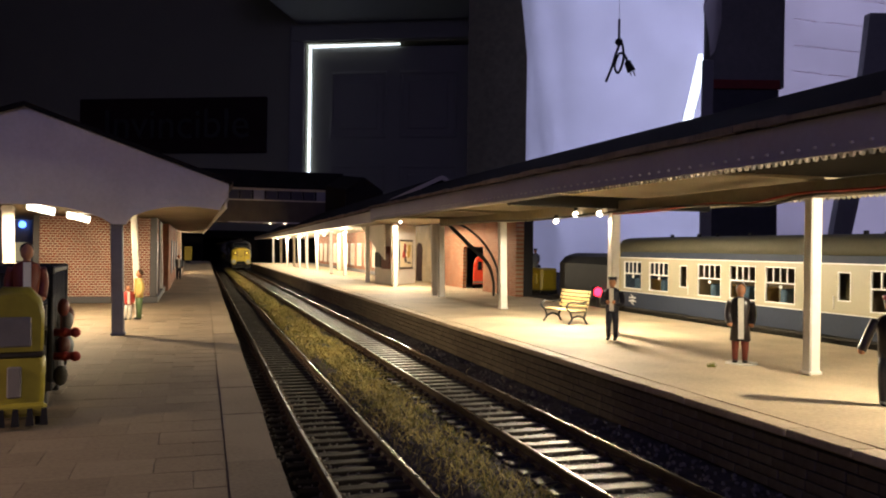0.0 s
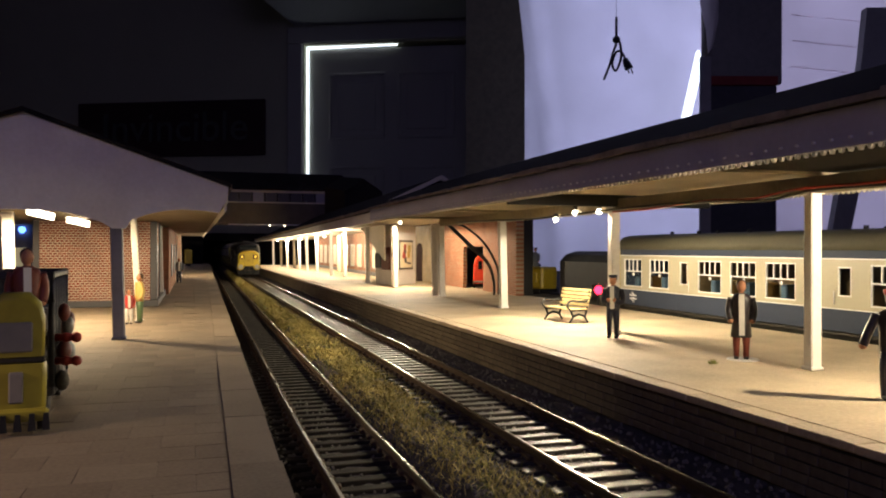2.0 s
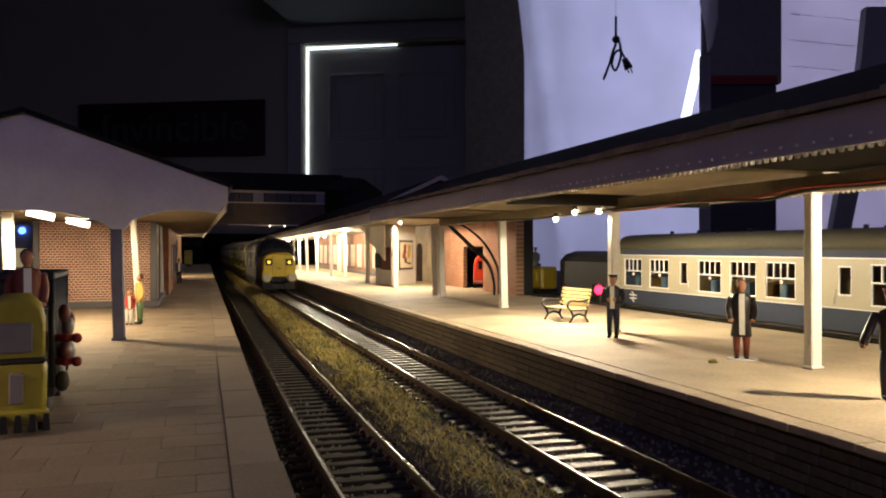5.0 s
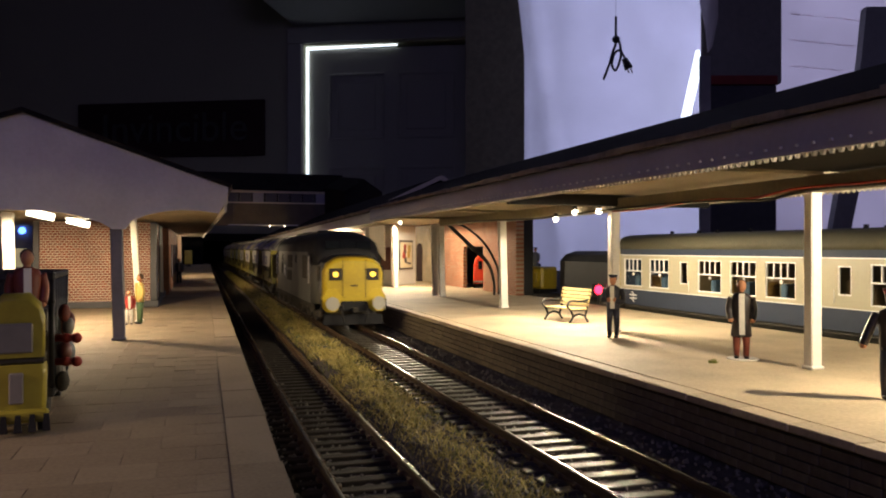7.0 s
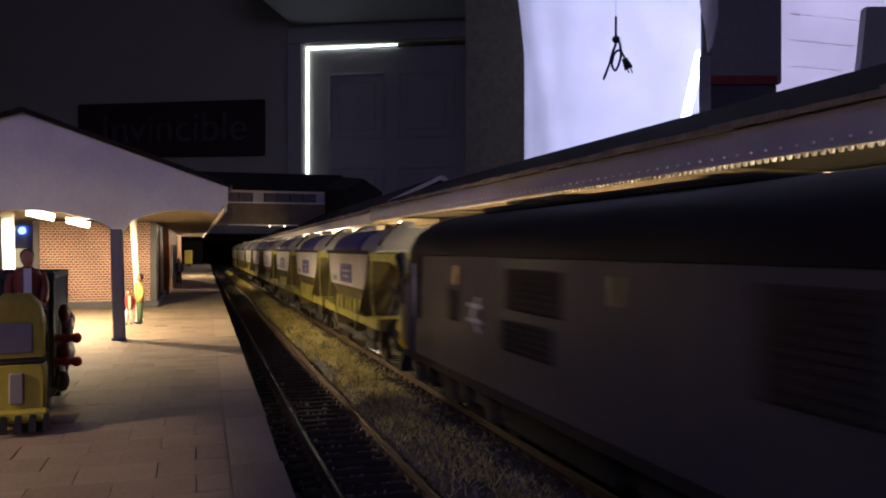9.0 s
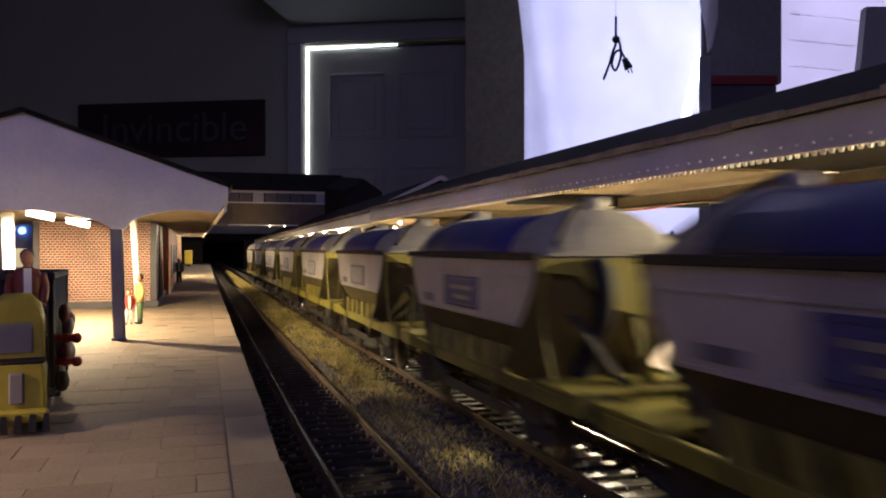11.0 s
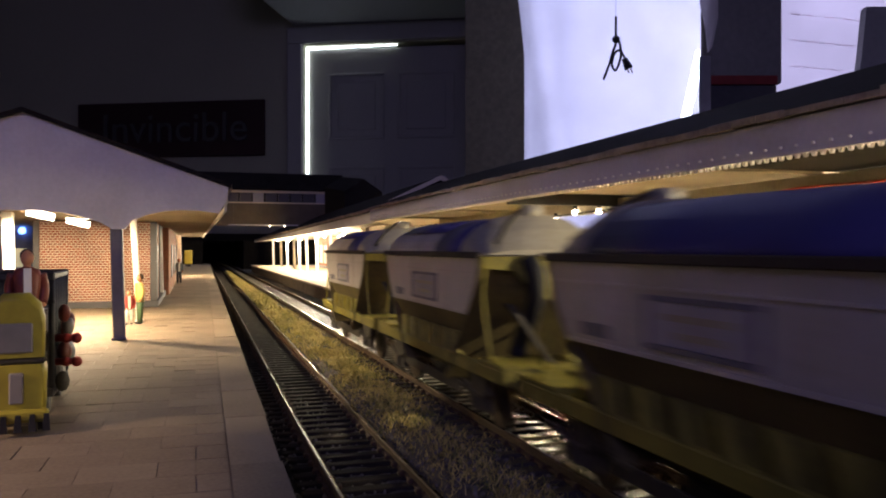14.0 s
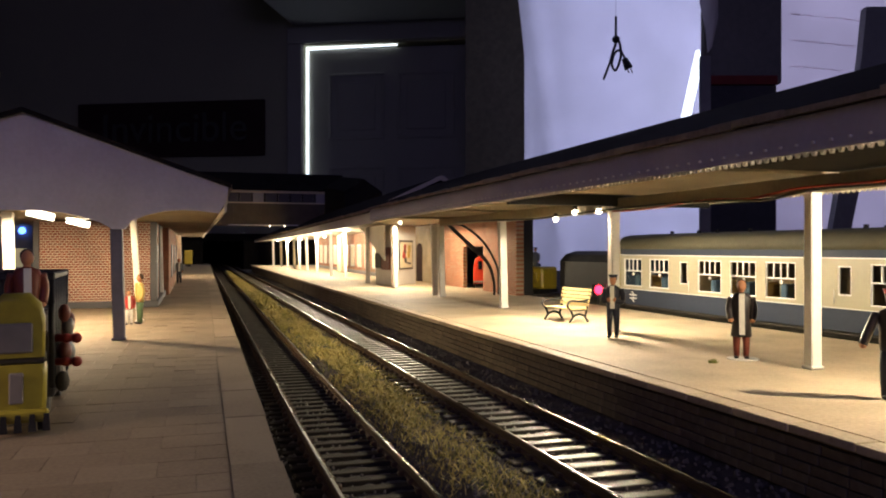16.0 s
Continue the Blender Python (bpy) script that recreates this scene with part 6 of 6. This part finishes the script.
def platform_tractor():
    """Yellow electric platform tractor with a driver's seat, and its luggage cage behind."""
    t = thing("platform_tractor", mm(-28.7, 150, 0, 8), "yellow platform tractor with grey panel and toothed bumper", "tractor")
    bm = bmesh.new()
    pts = [(-4.4, 2.4), (4.4, 2.4), (4.6, 10), (4.2, 11.6), (-4.2, 11.6), (-4.6, 10)]
    loft(bm, [[(x * s, y, z) for x, z in pts] for y, s in ((-4, 0.88), (-3.2, 1), (6, 1), (7, 0.95))])
    part("lower_body", bm, "tractor_yellow", t)
    bm = bmesh.new()
    box(bm, -4.5, 4.5, -3.4, 6.4, 11.6, 12.9, 0.4)
    part("waist", bm, "under", t)
    bm = bmesh.new()
    pts = [(-4.3, 12.8), (4.3, 12.8), (4.4, 19), (3.8, 21.6), (2, 23.4), (-2, 23.4), (-3.8, 21.6), (-4.4, 19)]
    loft(bm, [[(x * s, y, 12.8 + (z - 12.8) * s) for x, z in pts] for y, s in ((-3.8, 0.9), (-3.0, 1), (1.0, 1), (1.8, 0.94))])
    part("upper_body", bm, "tractor_yellow", t)
    bm = bmesh.new()
    box(bm, -3.0, 2.6, -4.2, -3.7, 13.6, 18.6, 0.25)
    part("panel", bm, "panel_grey", t, "grey front panel")
    bm = bmesh.new()
    box(bm, -1.0, 1.2, -4.6, -3.9, 5.2, 10.4, 0.25)
    part("front_lamp", bm, "panel_grey", t)
    bm = bmesh.new()
    box(bm, -5.0, 5.0, -5.4, -3.8, 2.2, 4.4, 0.5)
    part("bumper", bm, "tractor_yellow", t)
    for k in range(5):
        bm = bmesh.new()
        a = -4.4 + 2.1 * k
        prism(bm, [(a, 0.8), (a + 1.2, 0.8), (a + 1.0, 3.6), (a + 0.2, 3.6)], 1, -5.9, -5.2)
        part("bumper_tooth", bm, "black", t)
    for x in (-4.6, 3.2):
        for y in (-1, 5):
            bm = bmesh.new()
            tube(bm, (x, y, 2.0), (x + 1.4, y, 2.0), 2.0, 2.0, 14)
            part("wheel", bm, "black", t)
    figure("tractor_driver", -28.2, 156, 12, 19.0, "trouser", "navy", "small painted figure riding the platform tractor", None, "fig_white", z=11.8)
    c = thing("luggage_cage", mm(-31.8, 174, 0, 2), "black barred luggage trolley with red buffers", "trolley")
    bm = bmesh.new()
    box(bm, -6.5, 6.5, -11, 12, 3.2, 5.0, 0.3)
    part("deck", bm, "black", c)
    for y in (-10.6, 11.6):
        for x in (-6, -3.6, -1.2, 1.2, 3.6, 6):
            bm = bmesh.new()
            tube(bm, (x, y, 5), (x, y, 26), 0.55, 0.55, 6)
            part("cage_bar", bm, "black", c)
        bm = bmesh.new()
        box(bm, -6.6, 6.6, y - 0.6, y + 0.6, 25, 26.6, 0.3)
        box(bm, -6.6, 6.6, y - 0.5, y + 0.5, 20.5, 21.6, 0.3)
        part("cage_rail", bm, "black", c)
    for x in (-6, 6):
        for k in range(7):
            bm = bmesh.new()
            tube(bm, (x, -7.4 + k * 2.6, 5), (x, -7.4 + k * 2.6, 26), 0.4, 0.4, 6)
            part("cage_bar", bm, "black", c)
        bm = bmesh.new()
        box(bm, x - 0.5, x + 0.5, -10, 11, 25.2, 26.4, 0.3)
        part("cage_rail", bm, "black", c)
    bm = bmesh.new()
    box(bm, -5, 5, -9, 10, 5.1, 15, 0.8)
    part("load", bm, "under", c, "dark load of parcels")
    for (x0, x1, yy, z0, z1, mt) in ((2.2, 5.6, -9.5, 15.1, 19.5, "panel_grey"), (-4, 1.4, -8, 15.1, 21, "door_brown"), (-1, 4.8, 2, 15.1, 22.5, "fig_grey"), (5.4, 7.4, -6, 6, 12, "panel_grey"), (5.4, 7.6, 1.5, 7, 17, "door_brown")):
        bm = bmesh.new()
        box(bm, x0, x1, yy, yy + 5.5, z0, z1, 0.5)
        part("parcel", bm, mt, c)
    for px, py, pz, r, mt in ((7.6, -5, 11, 1.7, "door_brown"), (7.9, -1.5, 15.5, 1.5, "panel_grey"), (7.4, 2.5, 10, 1.8, "fig_grey"), (7.8, -7.4, 18.6, 1.4, "trouser"), (7.2, 6.0, 16, 1.6, "door_brown"), (7.5, -7.8, 5.6, 1.6, "under")):
        bm = bmesh.new()
        ball(bm, (px, py, pz), r, 0, 9, 1.25, 0.8, 1.3)
        part("soft_bag", bm, mt, c, "small soft luggage bag")
    for z in (9.5, 14.0):
        bm = bmesh.new()
        tube(bm, (6.2, -9, z), (9.6, -9.6, z), 0.7, 0.7, 8)
        ball(bm, (8.4, -9.4, z), 0.95, 0, 8)
        ball(bm, (10.2, -9.7, z), 1.0, 0, 8)
        part("red_buffer", bm, "poster_red", c, "red knobbed fitting")
    for x in (-5.4, 4.2):
        for y in (-8, 9):
            bm = bmesh.new()
            tube(bm, (x, y, 2.2), (x + 1.2, y, 2.2), 2.2, 2.2, 14)
            part("wheel", bm, "black", c)


def small_things():
    figure("guard_figure", 139, 244.5, -42, 21.8, "navy", "navy", "model railway guard figure in navy uniform and cap", "navy", long_coat=False, arms="front")
    figure("passenger_figure", 146.3, 186.2, -36, 22.3, "coat", "trouser", "model passenger figure in an open black coat", None, base=True)
    figure("walking_figure", 136.6, 127.0, -38, 22.5, "coat", "navy", "model figure in black with an arm held out", "fig_red", arms="out", long_coat=False)
    figure("woman_figure", -21.2, 348, -70, 20.4, "fig_yellow", "fig_green", "model woman figure in yellow and green", None, "fig_yellow", long_coat=False)
    figure("child_figure", -25.2, 346, 10, 14.0, "fig_red", "fig_white", "model child figure in red", None, "fig_white", long_coat=False)
    figure("waiting_figure", -12.5, 745, 0, 22.0, "fig_grey", "navy", "distant model figure waiting on the side platform", None, "fig_white", long_coat=False)
    figure("driver_figure", 236.5, 527.5, -40, 19.0, "fig_grey", "navy", "grey model figure sitting on the yellow tractor", "navy", "fig_grey", z=12.6)
    y = thing("yellow_trolley", mm(-9, 1424, 0), "small yellow platform trolley at the platform's far end", "trolley")
    bm = bmesh.new()
    box(bm, -6.5, 6.5, -5, 5, 4, 28, 1.2)
    part("body", bm, "yellow", y)
    bm = bmesh.new()
    box(bm, -4, 4, -4, 4, 0, 6, 0.6)
    part("chassis", bm, "black", y)
    # a tuft of moss on the platform
    rnd = random.Random(31)
    bm = bmesh.new()
    for k in range(60):
        a, r = rnd.uniform(0, 6.28), rnd.uniform(0, 1.3)
        p = Vector((r * math.cos(a), r * math.sin(a) * 0.7, 0))
        tube(bm, p, p + Vector((rnd.uniform(-0.5, 0.5), rnd.uniform(-0.5, 0.5), rnd.uniform(0.4, 1.2))), 0.14, 0.04, 4)
    one("moss_tuft", bm, "grass_green", "tiny green moss tuft on the platform", "moss", kind="stuff", m=mm(133.9, 182, 0))


HOPPERS = 9


def train():
    blue, plain, raised = hopper("navy_panel", False), hopper("bar_faint", False), hopper("bar_faint", True)
    made = [locomotive(), blue]
    for k in range(1, HOPPERS):
        kind = blue if k < 3 else plain if k < HOPPERS - 2 else raised
        made.append(kind if kind not in made else copy_thing(kind, mm(RIGHT_TRACK, 0, RAIL)))
    return made


def motions():
    rows = [(0, 1341), (0.5, 1302), (1, 1254), (1.5, 1204), (2, 1150), (2.5, 1093), (3, 1032), (3.5, 964), (4, 892), (4.5, 815), (5, 733), (5.5, 648), (6, 560),
            (6.5, 470), (7, 379), (7.5, 288), (8, 195), (8.5, 104), (9, 12)] + [(9 + 0.5 * k, 12 - 93.2 * k - min(5.5, 1.1 * k)) for k in range(1, 15)]
    for i, ob in enumerate(TRAIN):
        off = 0.0 if i == 0 else 240.0 + 118.0 * (i - 1)
        walk(ob, [(t, mm(RIGHT_TRACK, y + off, RAIL)) for t, y in rows])


room()
screens()
baseboard()
platforms()
shade_strip()
island_canopy()
side_canopy()
side_building()
footbridge()
island_buildings()
lamps()
coaches()
small_things()
bench()
signal_lamp()
platform_tractor()
TRAIN = train()
track("track_near", left_track, "near railway track with dark sleepers and rusty rails", "sleeper", LOW, 8.45)
track("track_far", lambda y: RIGHT_TRACK, "far railway track with dusty pale sleepers", "sleeper_pale")
stones()
grass()
motions()
